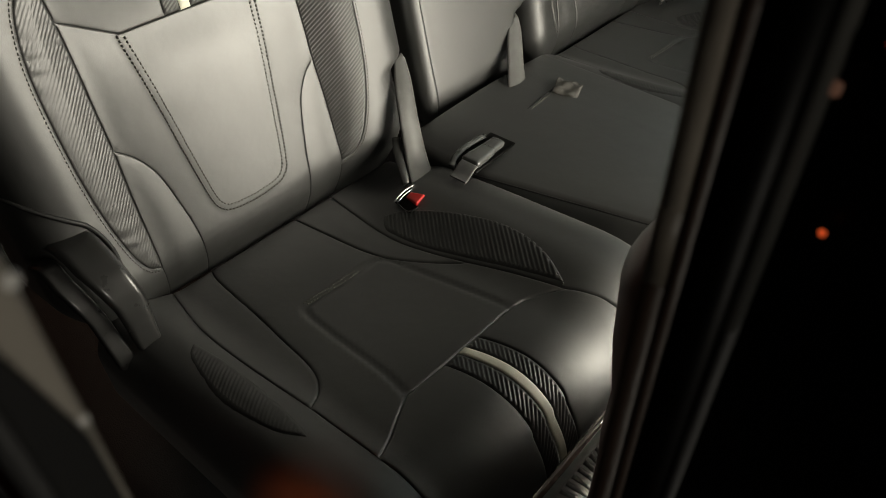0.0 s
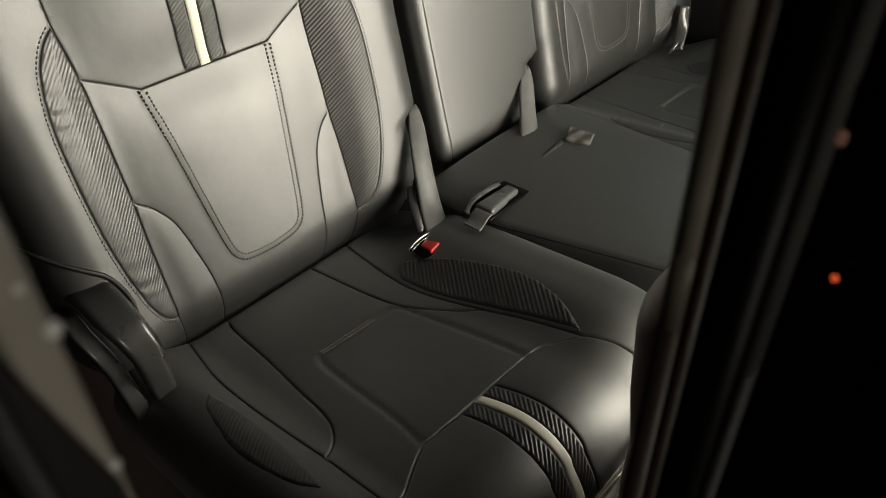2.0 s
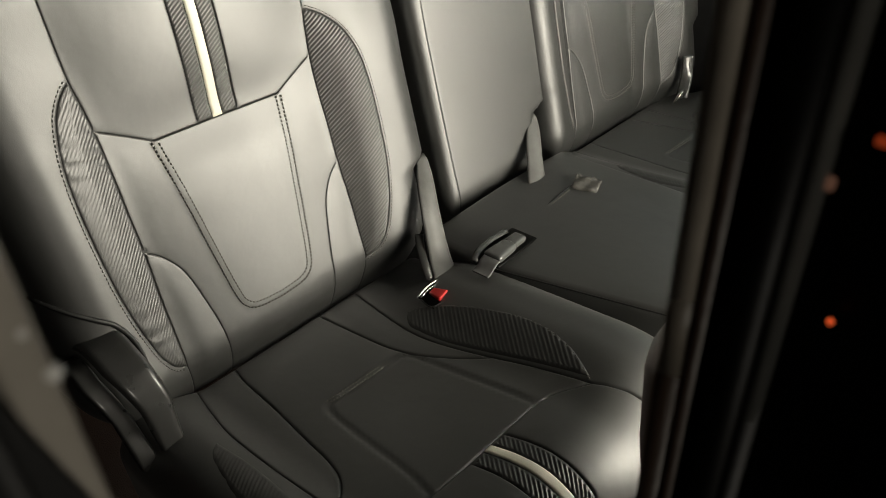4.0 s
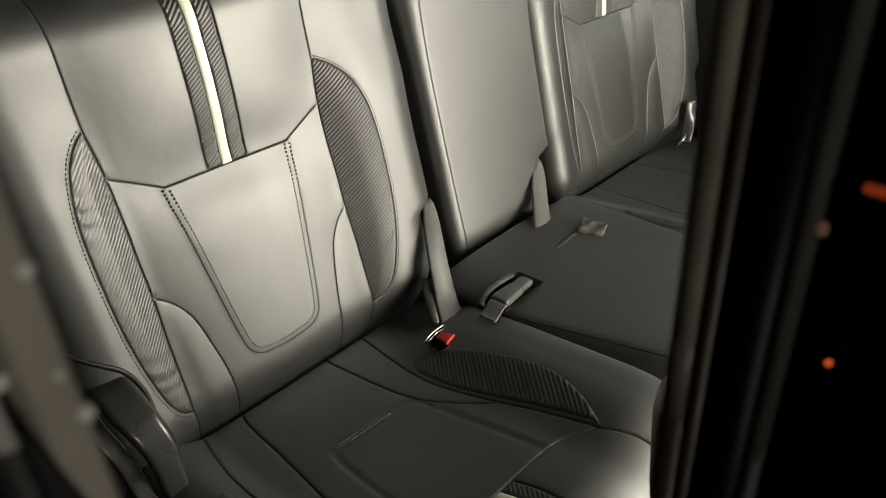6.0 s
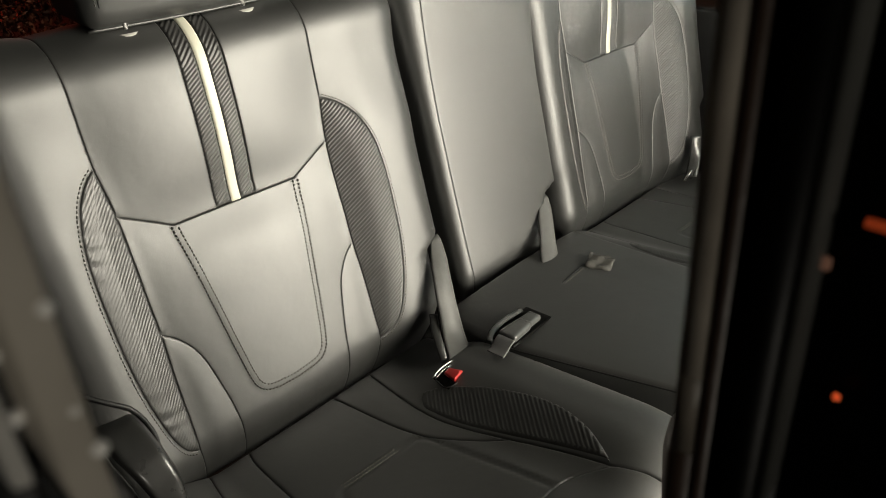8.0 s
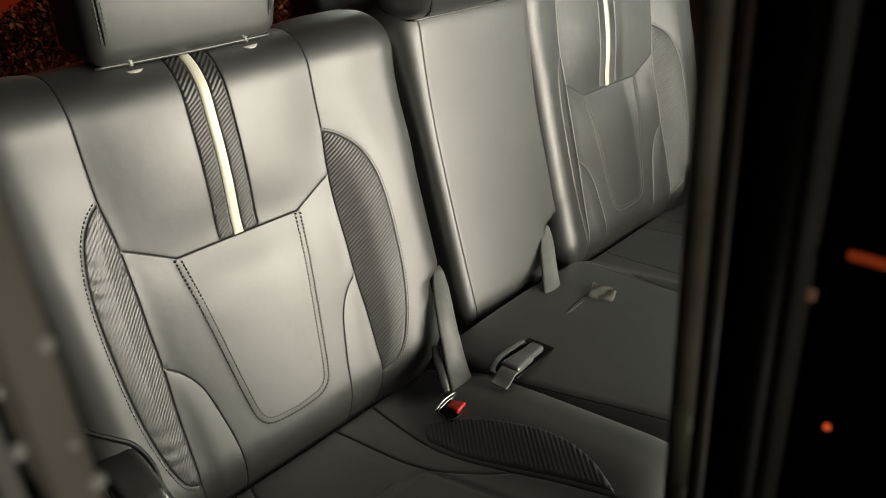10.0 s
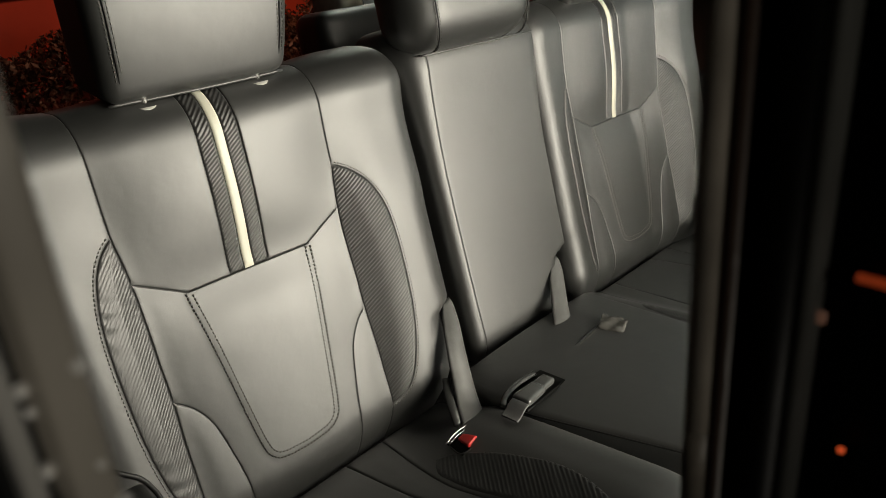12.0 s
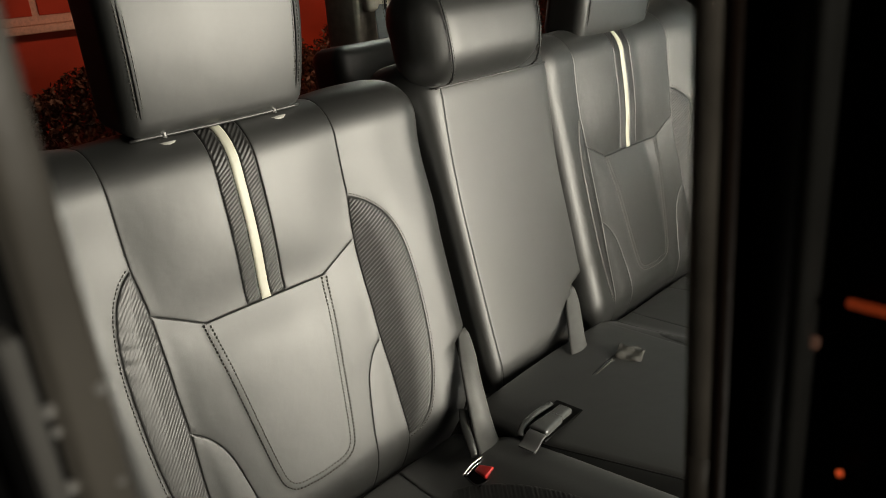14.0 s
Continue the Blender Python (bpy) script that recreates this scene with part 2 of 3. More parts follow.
def padded(loop, surf, step=0.008, groove=0.0012, soft=0.0018, puff=0.0, lift=0.0, ribs=None, emboss=None, pucker=None):
    """A sewn panel: fills the outline, lays it on surf(u, v, height) and draws its rim down into the seam."""
    loop = list(loop)
    arr = np.array(loop)
    grid = np.array([(x, y) for j, y in enumerate(np.arange(arr[:, 1].min(), arr[:, 1].max(), step * 0.87)) for x in np.arange(arr[:, 0].min() + (j % 2) * step / 2, arr[:, 0].max(), step)])
    if ribs:
        # rows run along the ribs, four to a rib
        angle, pitch, amp = ribs[:3]
        ca, sa = math.cos(radians(angle)), math.sin(radians(angle))
        mid = (arr.min(0) + arr.max(0)) / 2
        reach = np.hypot(*(arr.max(0) - arr.min(0))) / 2
        a, c = np.meshgrid(np.arange(-reach, reach, pitch * 0.4), np.arange(-reach, reach, pitch / 4))
        grid = np.stack([mid[0] + a.ravel() * ca - c.ravel() * sa, mid[1] + a.ravel() * sa + c.ravel() * ca], 1)
    extra = []
    if len(grid):
        grid = grid[within(grid, loop)]
    if len(grid):
        d = distance(grid, loop)
        extra.append(grid[d > soft * (0.9 if ribs else 2.3)])
    tang = np.roll(arr, -1, axis=0) - np.roll(arr, 1, axis=0)
    tang /= np.maximum(np.hypot(*tang.T), 1e-9)[:, None]
    nor = np.stack([-tang[:, 1], tang[:, 0]], 1)
    area = 0.5 * np.sum(arr[:, 0] * np.roll(arr[:, 1], -1) - np.roll(arr[:, 0], -1) * arr[:, 1])
    nor *= 1 if area > 0 else -1
    for off in ((0.4,) if ribs else (0.2, 0.55, 1.0, 1.8)):
        ring = arr + nor * off * soft
        ring = ring[within(ring, loop)]
        if len(ring):
            ring = ring[distance(ring, loop) > off * soft * 0.93]
            extra.append(ring)
    inner = np.concatenate(extra) if extra else np.zeros((0, 2))
    pts = [Vector(q) for q in loop] + [Vector(q) for q in inner]
    from_cdt = geometry.delaunay_2d_cdt(pts, [], [list(range(len(loop)))], 1, 1e-6)
    v2 = np.array([tuple(q) for q in from_cdt[0]])
    d = distance(v2, loop)
    h = lift - groove * np.clip(1 - d / soft, 0, 1) ** 2 + puff * (1 - np.exp(-d / 0.03))
    if ribs:
        across = -(v2[:, 0] - mid[0]) * sa + (v2[:, 1] - mid[1]) * ca
        along = (v2[:, 0] - mid[0]) * ca + (v2[:, 1] - mid[1]) * sa
        wave = across + 0.0001 * np.sin(along * 40)
        h = h + amp * np.sin(2 * math.pi * wave / pitch) * ease((d - 0.35 * soft) / 0.0016)
    if pucker is not None:
        reach = np.exp(-((v2[:, 1] - pucker) / 0.05) ** 2) + 0.8 * np.exp(-((v2[:, 1] - pucker + 0.25) / 0.04) ** 2)
        h = h + 0.0009 * np.sin(v2[:, 1] * 260 + v2[:, 0] * 60 + np.sin(v2[:, 1] * 71)) * reach * ease(d / 0.008) * np.exp(-d / 0.022)
    if emboss:
        inside = np.where(within(v2, emboss[0]), 1.0, -1.0) * distance(v2, emboss[0])
        h = h + emboss[1] * ease((inside + 0.003) / 0.010) + emboss[2] * np.exp(-((inside + 0.001) / 0.0035) ** 4)
    xyz = surf(v2[:, 0], v2[:, 1], h)
    bm = bmesh.new()
    vs = [bm.verts.new(q) for q in xyz]
    for f in from_cdt[2]:
        try:
            bm.faces.new([vs[i] for i in f])
        except ValueError:
            pass
    bmesh.ops.recalc_face_normals(bm, faces=bm.faces[:])
    return bm


def stitches(runs, surf, lift=0.0006, gap=0.0058, length=0.0038, wide=0.0008):
    """A row of short threads along each run of (u, v) points, joined in one mesh."""
    bm = bmesh.new()
    for run in runs:
        run = np.array(run, float)
        seg = np.r_[0, np.cumsum(np.hypot(*np.diff(run, axis=0).T))]
        for s in np.arange(gap / 2, seg[-1] - length, gap):
            uv = np.array([[np.interp(q, seg, run[:, k]) for k in (0, 1)] for q in (s, s + length)])
            a, b = [Vector(q) for q in surf(uv[:, 0], uv[:, 1], np.full(2, lift))]
            up = [Vector(q) for q in surf(uv[:1, 0], uv[:1, 1], np.full(1, lift + 0.002))][0] - a
            t = (b - a).normalized()
            side = t.cross(up).normalized() * wide
            up = up.normalized() * wide
            mid = (a + b) / 2
            va = [bm.verts.new(a + side - up), bm.verts.new(a - side - up), bm.verts.new(b - side - up), bm.verts.new(b + side - up)]
            vm = [bm.verts.new(mid + t * q + side * r * 0.7 + up) for q, r in ((-length * 0.3, 1), (-length * 0.3, -1), (length * 0.3, -1), (length * 0.3, 1))]
            bm.faces.new(vm)
            for k in range(4):
                bm.faces.new((va[k], va[(k + 1) % 4], vm[(k + 1) % 4], vm[k]))
    return bm


def shifted(run, amount):
    """A run moved sideways by amount, to its left."""
    a = np.array(run, float)
    t = np.gradient(a, axis=0)
    t /= np.maximum(np.hypot(*t.T), 1e-9)[:, None]
    return [tuple(q) for q in a + amount * np.stack([-t[:, 1], t[:, 0]], 1)]


def ease(t):
    t = np.clip(t, 0, 1)
    return t * t * (3 - 2 * t)


def mirrored(run):
    return [(-x, y) for x, y in run]


# ---- rear seats ----
RECLINE = pose(0, 0.045, 0.36, -14.57)


def back_surface(wl, wr, bolster, notch=0.0, notch_l=0.0, top=0.56, rt=0.048, crown=0.004, r=0.045, rl=None, rr=None, step=(0.165, 0.025), swell=1.0, flare=0.0, wrap=0.0):
    """Backrest front: u across, s up the back, h out of it; local x, y (rearward), z (up the back). It curls forward towards the shoulders and dips along the seam in its middle."""
    def surf(u, s, h):
        u, s, h = (np.asarray(q, float) for q in (u, s, h))
        side = np.where(u < 0, -1.0, 1.0)
        cut = ease((step[0] - s) / step[1])
        w = np.where(u < 0, wl - notch_l * cut, wr - notch * cut + flare * ease((s - 0.30) / 0.25))
        rad = np.where(u < 0, r if rl is None else rl, r if rr is None else rr)
        fade = 1 - 0.75 * ease((s - 0.36) / 0.16)
        low = 1 - 0.45 * ease((0.06 - s) / 0.08)
        a = np.abs(u)
        arch = np.cos(np.clip(u / 0.17, -1, 1) * math.pi / 2)
        f = h + bolster * ease((a - 0.150) / 0.105) * fade * low + crown * arch
        f = f + wrap * np.clip(u - 0.06, 0, 0.2)
        f = f + 0.024 * (np.clip(s - 0.33, 0, 0.30) / 0.27) ** 2
        f = f + swell * arch * (0.0055 * np.exp(-((s - 0.48) / 0.075) ** 2) - 0.010 * np.exp(-((s - 0.35) / 0.05) ** 2))
        f = f - 5.0 * np.clip(0.06 - s, 0, 1) ** 2
        k = (a - (w - rad)) / rad
        k1 = np.clip(k, 0, math.pi / 2)
        x = np.where(k > 0, w - rad + (rad + f) * np.sin(k1), a)
        fwd = np.where(k > 0, (rad + f) * np.cos(k1) - rad - rad * np.clip(k - math.pi / 2, 0, 99), f)
        b = (s - top) / rt
        b1 = np.clip(b, 0, math.pi / 2)
        z = np.where(b > 0, top + (rt + fwd) * np.sin(b1), s)
        fwd = np.where(b > 0, (rt + fwd) * np.cos(b1) - rt - rt * np.clip(b - math.pi / 2, 0, 99), fwd)
        return np.stack([side * x, -fwd, z], 1)
    return surf


def cushion_surface(wl, wr, r=0.03):
    """Seat cushion top: u across, v forward from the fold, h out of it; world axes."""
    lean, nose, bend = 0.124, 0.40, 0.11

    def surf(u, v, h):
        u, v, h = (np.asarray(q, float) for q in (u, v, h))
        side = np.where(u < 0, -1.0, 1.0)
        w = np.where(u < 0, wl, wr)
        a = np.abs(u)
        f = h + np.where(u < 0, 0.024 * ease((a - 0.150) / 0.085), 0.030 * ease((a - 0.120) / 0.115) * ease((v + 0.02) / 0.10)) * (1 - 0.5 * ease((v - 0.36) / 0.16))
        f = f - 0.010 * np.exp(-((u / 0.16) ** 2 + ((v - 0.16) / 0.14) ** 2))
        k = (a - (w - r)) / r
        k1 = np.clip(k, 0, math.pi / 2)
        x = np.where(k > 0, w - r + (r + f) * np.sin(k1), a)
        f = np.where(k > 0, (r + f) * np.cos(k1) - r - r * np.clip(k - math.pi / 2, 0, 99), f)
        c = np.clip((v - nose) / bend, 0, 2.0) - lean
        y = np.where(v > nose, nose + bend * (np.sin(c) + math.sin(lean)), v)
        z = np.where(v > nose, 0.345 + 0.125 * nose + bend * (np.cos(c) - math.cos(lean)), 0.345 + 0.125 * v)
        return np.stack([side * x, -(y + f * np.sin(c)), z + f * np.cos(c)], 1)
    return surf


def headrest(parent, m, hx, hz, hy, seam, label, bend=0.0, r=0.035, py=-0.021, px=0.60, lug=0.010):
    """A padded headrest on two steel posts, with piped and stitched side seams."""
    def shape(p):
        x, y, z = p
        t = z / hz
        x *= 1 + 0.035 * t - 0.02 * t * t
        y += 0.010 * t * t + bend * (t + 0.3)
        if y < 0:
            y -= 0.006 * (1 - (x / hx) ** 2)
        return x, y, z
    hr = part("headrest", rounded_box(hx, hy, hz, r, 22, shape), LEATHER, parent, label, m)
    threads = bmesh.new()
    for s in (-1, 1):
        loop = []
        for k in range(48):
            a = 2 * math.pi * k / 48
            ca, sa = math.cos(a), math.sin(a)
            n = 5.0
            q = (abs(ca) ** n + abs(sa) ** n) ** (-1 / n)
            loop.append(shape(Vector((s * seam, ca * q * (hy + 0.0005), sa * q * (hz + 0.0005)))))
        part("piping", tube(loop, 0.0016, 6, True), PIPING, hr)
        for off in (-0.0042, 0.0042):
            fine = np.array(loop + loop[:1])
            seg = np.r_[0, np.cumsum(np.linalg.norm(np.diff(fine, axis=0), axis=1))]
            for d in np.arange(0, seg[-1] - 0.004, 0.0058):
                ends = [Vector([np.interp(d + e, seg, fine[:, i]) for i in range(3)]) + Vector((off, 0, 0)) for e in (0, 0.0038)]
                piece = tube(ends, 0.0007, 4)
                me = bpy.data.meshes.new("x")
                piece.to_mesh(me)
                piece.free()
                threads.from_mesh(me)
                bpy.data.meshes.remove(me)
    tagged(part("stitching", threads, THREAD, hr), kind="stuff")
    fold = [shape(Vector((hx * 0.97 * q, -hy * 0.80, -hz * 0.985))) for q in np.linspace(-1, 1, 25)]
    part("piping", tube(fold, 0.0022, 6), LEATHER, hr, "sewn lower edge")
    for s in (-1, 1):
        part("post", tube([(s * hx * px, py, -hz - 0.06), (s * hx * px, py, -hz + 0.004)], 0.0055, 12), STEEL, hr, "polished steel headrest post")
        part("collar", tube([(s * hx * px, py, -hz - lug), (s * hx * px, py, -hz - lug + 0.005)], 0.017, 16), COLLAR, hr, "pale plastic post collar")
    return hr


def rear_seat(wl=0.290, notch_l=0.0, bolster=0.021, rl=None, rim_left=0.66, top=0.540, wrap=0.0):
    seat = empty("rear_car_seat", pose(0, 0, 0), "black leather rear car seat with cream stripe and twill inserts", "car seat", "rear seats")
    surf = back_surface(wl, 0.340, bolster, 0.028, notch_l, top, 0.044, rl=rl, flare=0.012, wrap=wrap)
    core = rounded_box(0.25, 0.045, 0.30, 0.03, 4)
    bmesh.ops.translate(core, verts=core.verts[:], vec=(0.015, 0.075, 0.27))
    back = part("backrest", core, PLASTIC, seat, "moulded backrest core under leather panels", RECLINE)

    def panel(name, loop, mat=LEATHER, label="", **kw):
        return part(name, padded(loop, surf, **kw), mat, back, label)
    TOP, LOW = 0.70, -0.035
    PAD = (0.0028, 0.0028)
    vee = straight([(-0.167, 0.384), (-0.099, 0.347), (0.099, 0.347), (0.167, 0.384)])
    pad_side = curve([(0.099, 0.347), (0.086, 0.25), (0.073, 0.15), (0.065, 0.098), (0.058, 0.079), (0.042, 0.068), (0.0, 0.064)])
    pad_run = pad_side[:-1] + mirrored(pad_side)[::-1]
    small = curve([(0.167, 0.217), (0.145, 0.197), (0.126, 0.165), (0.114, 0.115), (0.105, 0.06), (0.098, LOW)])
    inner = curve([(0.174, 0.450), (0.167, 0.384), (0.166, 0.32), (0.167, 0.27), (0.167, 0.217), (0.170, 0.15), (0.171, 0.091), (0.172, 0.036)])
    outer = curve([(0.174, 0.450), (0.199, 0.436), (0.222, 0.414), (0.237, 0.387), (0.247, 0.355), (0.252, 0.315), (0.253, 0.265), (0.251, 0.208), (0.245, 0.160), (0.234, 0.114), (0.218, 0.072), (0.198, 0.047), (0.172, 0.036)])
    side_r = [q for q in inner if 0.217 <= q[1] <= 0.384]
    pad = outline(straight([(-0.099, 0.352), (0.099, 0.352)]), pad_run)
    panel("center_panel", outline(vee, side_r, small, straight([(0.098, LOW), (-0.098, LOW)]), mirrored(small)[::-1], mirrored(side_r)[::-1]), LEATHER,
          puff=0.0016, step=0.006, emboss=(pad, 0.001, 0.0010))
    for g in (1, -1):
        f = (lambda run: run) if g > 0 else mirrored
        rim = outer if g > 0 else [(0.170 + (x - 0.170) * rim_left, y) for x, y in outer]
        rim[0], rim[-1] = inner[0], inner[-1]
        seam = [q for q in inner if q[1] > 0.385]
        panel("upper_panel", outline(f(straight([(0.032, TOP), (0.176, TOP), (0.174, 0.450)])), f(seam), f(straight([(0.167, 0.384), (0.099, 0.347), (0.032, 0.347), (0.032, TOP)]))), puff=0.0022, soft=0.0022)
        panel("twill_band", outline(f(straight([(0.0075, TOP), (0.032, TOP), (0.032, 0.347), (0.0075, 0.347), (0.0075, TOP)]))), TWILL, "black band with embossed slanting ribs", groove=0.002, soft=0.003, ribs=(34, 0.0046, 0.0008))
        panel("twill_insert", outline(f(rim), f(inner)[::-1]), TWILL, "black bolster insert with embossed slanting ribs", puff=0.005 if g > 0 else 0.006, ribs=(31 if g > 0 else 47, 0.0052 if g > 0 else 0.0046, 0.0010 if g > 0 else 0.00022), pucker=None if g > 0 or wl < 0.28 else 0.365)
        low_in = [q for q in inner if q[1] < 0.217]
        panel("lumbar_panel", outline(f(small)[::-1], f(low_in), f(straight([(0.172, 0.036), (0.164, LOW), (0.098, LOW)]))), puff=0.0035)
        wide = 0.42
        panel("bolster_panel", outline(f(straight([(0.176, TOP), (0.174, 0.450)])), f(rim), f(straight([(0.172, 0.036), (0.164, LOW), (wide, LOW), (wide, TOP), (0.176, TOP)]))), puff=0.0025, step=0.007)
        tagged(part("stitching", stitches([shifted(f(rim), 0.0045 * g)], surf, 0.001), THREAD, back), kind="stuff")
    panel("stripe", outline(straight([(-0.0075, TOP), (0.0075, TOP), (0.0075, 0.347), (-0.0075, 0.347), (-0.0075, TOP)])), STRIPE, "cream leather centre stripe", groove=0.002, soft=0.004, step=0.005, lift=0.001)
    tagged(part("stitching", stitches([shifted(pad_run, -0.0042)], surf, PAD[0], wide=0.0011), THREAD, back), kind="stuff")
    tagged(part("stitching", stitches([shifted(pad_run, 0.0042)], surf, PAD[1], wide=0.0011), THREAD, back), kind="stuff")
    headrest(seat, RECLINE @ pose(0.012, 0.003, 0.710, 20), 0.142, 0.104, 0.052, 0.121, "black leather headrest with stitched side seams", r=0.022, py=-0.033)

    # cushion
    cs = cushion_surface(0.275, 0.298)
    core = rounded_box(0.27, 0.23, 0.07, 0.03, 4)
    bmesh.ops.translate(core, verts=core.verts[:], vec=(0.025, -0.24, 0.25))
    cushion = part("cushion", core, PLASTIC, seat, "moulded cushion base under leather panels")

    def flat(name, loop, mat=LEATHER, label="", **kw):
        kw = {"groove": 0.0024, "soft": 0.0034, **kw}
        return part(name, padded(loop, cs, **kw), mat, cushion, label)
    B, F = -0.055, 0.66
    sbl = curve([(-0.170, B), (-0.189, 0.043), (-0.192, 0.112), (-0.189, 0.190), (-0.184, 0.271)])
    sbl2 = curve([(-0.184, 0.271), (-0.183, 0.33), (-0.182, 0.386)])
    sal = curve([(-0.103, B), (-0.111, -0.02), (-0.118, 0.071), (-0.126, 0.142), (-0.132, 0.195), (-0.141, 0.230), (-0.158, 0.254), (-0.184, 0.271)])
    sbr = curve([(0.140, B), (0.127, 0.036), (0.123, 0.103), (0.129, 0.157), (0.146, 0.245)])
    sbr2 = curve([(0.146, 0.245), (0.159, 0.308), (0.173, 0.396)])
    sar = curve([(0.060, B), (0.069, 0.043), (0.077, 0.099), (0.092, 0.146), (0.116, 0.193), (0.146, 0.245)])
    sfl = curve([(-0.182, 0.386), (-0.181, 0.436), (-0.184, 0.5), (-0.186, F)])
    sfr = curve([(0.173, 0.396), (0.184, 0.422), (0.193, 0.446), (0.202, 0.5), (0.206, F)])
    vl = curve([(-0.182, 0.386), (-0.151, 0.373), (-0.119, 0.356), (-0.092, 0.344)])
    vr = curve([(0.107, 0.351), (0.132, 0.358), (0.153, 0.375), (0.173, 0.396)])
    ul = curve([(-0.092, 0.344), (-0.083, 0.296), (-0.076, 0.20), (-0.070, 0.130), (-0.058, 0.117)])
    ur = curve([(0.107, 0.351), (0.096, 0.24), (0.084, 0.14), (0.068, 0.122)])
    pad = outline(ul, straight([(-0.058, 0.117), (0.068, 0.122)]), ur[::-1], straight([(0.107, 0.355), (-0.092, 0.348)]))
    flat("center_panel", outline(sal, sbl2, vl, straight([(-0.092, 0.344), (0.107, 0.351)]), vr, sbr2[::-1], sar[::-1], straight([(0.060, B), (-0.103, B)])), puff=0.002, step=0.006, emboss=(pad, -0.001, -0.0034))
    flat("side_panel", outline(sbl, sal[::-1], straight([(-0.103, B), (-0.170, B)])), puff=0.002)
    flat("side_panel", outline(sar, sbr[::-1], straight([(0.140, B), (0.060, B)])), puff=0.002, groove=0.003)

    def nose(d, v0=0.348):
        """A line down the front, d from the stripe's middle."""
        return curve([(0.0065 + d, v0), (0.0135 + d * 1.05, 0.382), (0.0165 + d * 1.1, 0.425), (0.0172 + d * 1.1, 0.46), (0.0155 + d * 1.1, 0.49), (0.010 + d * 1.1, 0.515), (0.006 + d * 1.1, F)])
    l_in, l_out, r_in, r_out = nose(-0.0072), nose(-0.032), nose(0.0072), nose(0.031)
    flat("front_panel", outline(vl, straight([(-0.092, 0.344), l_out[0]]), l_out, straight([l_out[-1], (-0.186, F)]), sfl[::-1]), puff=0.003)
    flat("front_panel", outline(vr, sfr, straight([(0.206, F), r_out[-1]]), r_out[::-1], straight([r_out[0], (0.107, 0.351)])), puff=0.003)
    for near, away in ((l_in, l_out), (r_in, r_out)):
        flat("twill_band", outline(near, straight([near[-1], away[-1]]), away[::-1], straight([away[0], near[0]])), TWILL, "black band with embossed slanting ribs", groove=0.002, soft=0.004, ribs=(-48, 0.0056, 0.0011))
    flat("stripe", outline(l_in, straight([l_in[-1], r_in[-1]]), r_in[::-1], straight([r_in[0], l_in[0]])), STRIPE, "cream leather centre stripe", groove=0.002, soft=0.004, step=0.005, lift=0.001)
    flat("bolster_panel", outline(sbl, sbl2, sfl, straight([(-0.186, F), (-0.36, F), (-0.36, B), (-0.170, B)])), puff=0.002, step=0.010)
    flat("bolster_panel", outline(sbr, sbr2, sfr, straight([(0.206, F), (0.42, F), (0.42, B), (0.140, B)])), puff=0.002, step=0.010)
    inr = curve([(0.146, 0.062), (0.130, 0.085), (0.129, 0.108), (0.133, 0.157), (0.150, 0.245), (0.163, 0.308), (0.178, 0.394)])
    outr = curve([(0.146, 0.062), (0.158, 0.066), (0.177, 0.092), (0.200, 0.145), (0.215, 0.201), (0.223, 0.249), (0.221, 0.293), (0.209, 0.337), (0.194, 0.367), (0.178, 0.394)])
    flat("twill_insert", outline(inr, outr[::-1]), TWILL, "black bolster insert with embossed ribs", lift=0.003, groove=0.005, soft=0.006, ribs=(-48, 0.0062, 0.0012))
    inl = curve([(-0.214, 0.075), (-0.206, 0.14), (-0.206, 0.21), (-0.211, 0.283), (-0.220, 0.318)])
    outl = curve([(-0.214, 0.075), (-0.236, 0.10), (-0.249, 0.16), (-0.250, 0.22), (-0.242, 0.28), (-0.220, 0.318)])
    flat("twill_insert", outline(inl, outl[::-1]), TWILL, "black bolster insert with embossed ribs", lift=0.003, groove=0.004, soft=0.006, ribs=(-39, 0.0052, 0.00035), pucker=0.11)
    tagged(part("stitching", stitches([straight([(-0.064, 0.1105), (0.040, 0.1165)]), straight([(-0.062, 0.1165), (0.040, 0.1225)])], cs, 0.0031, 0.0052, 0.0036, 0.0006), PALETHREAD, cushion), kind="stuff")
    tagged(part("stitching", stitches([shifted(outr, 0.004)], cs, 0.0012), THREAD, cushion), kind="stuff")
    return seat


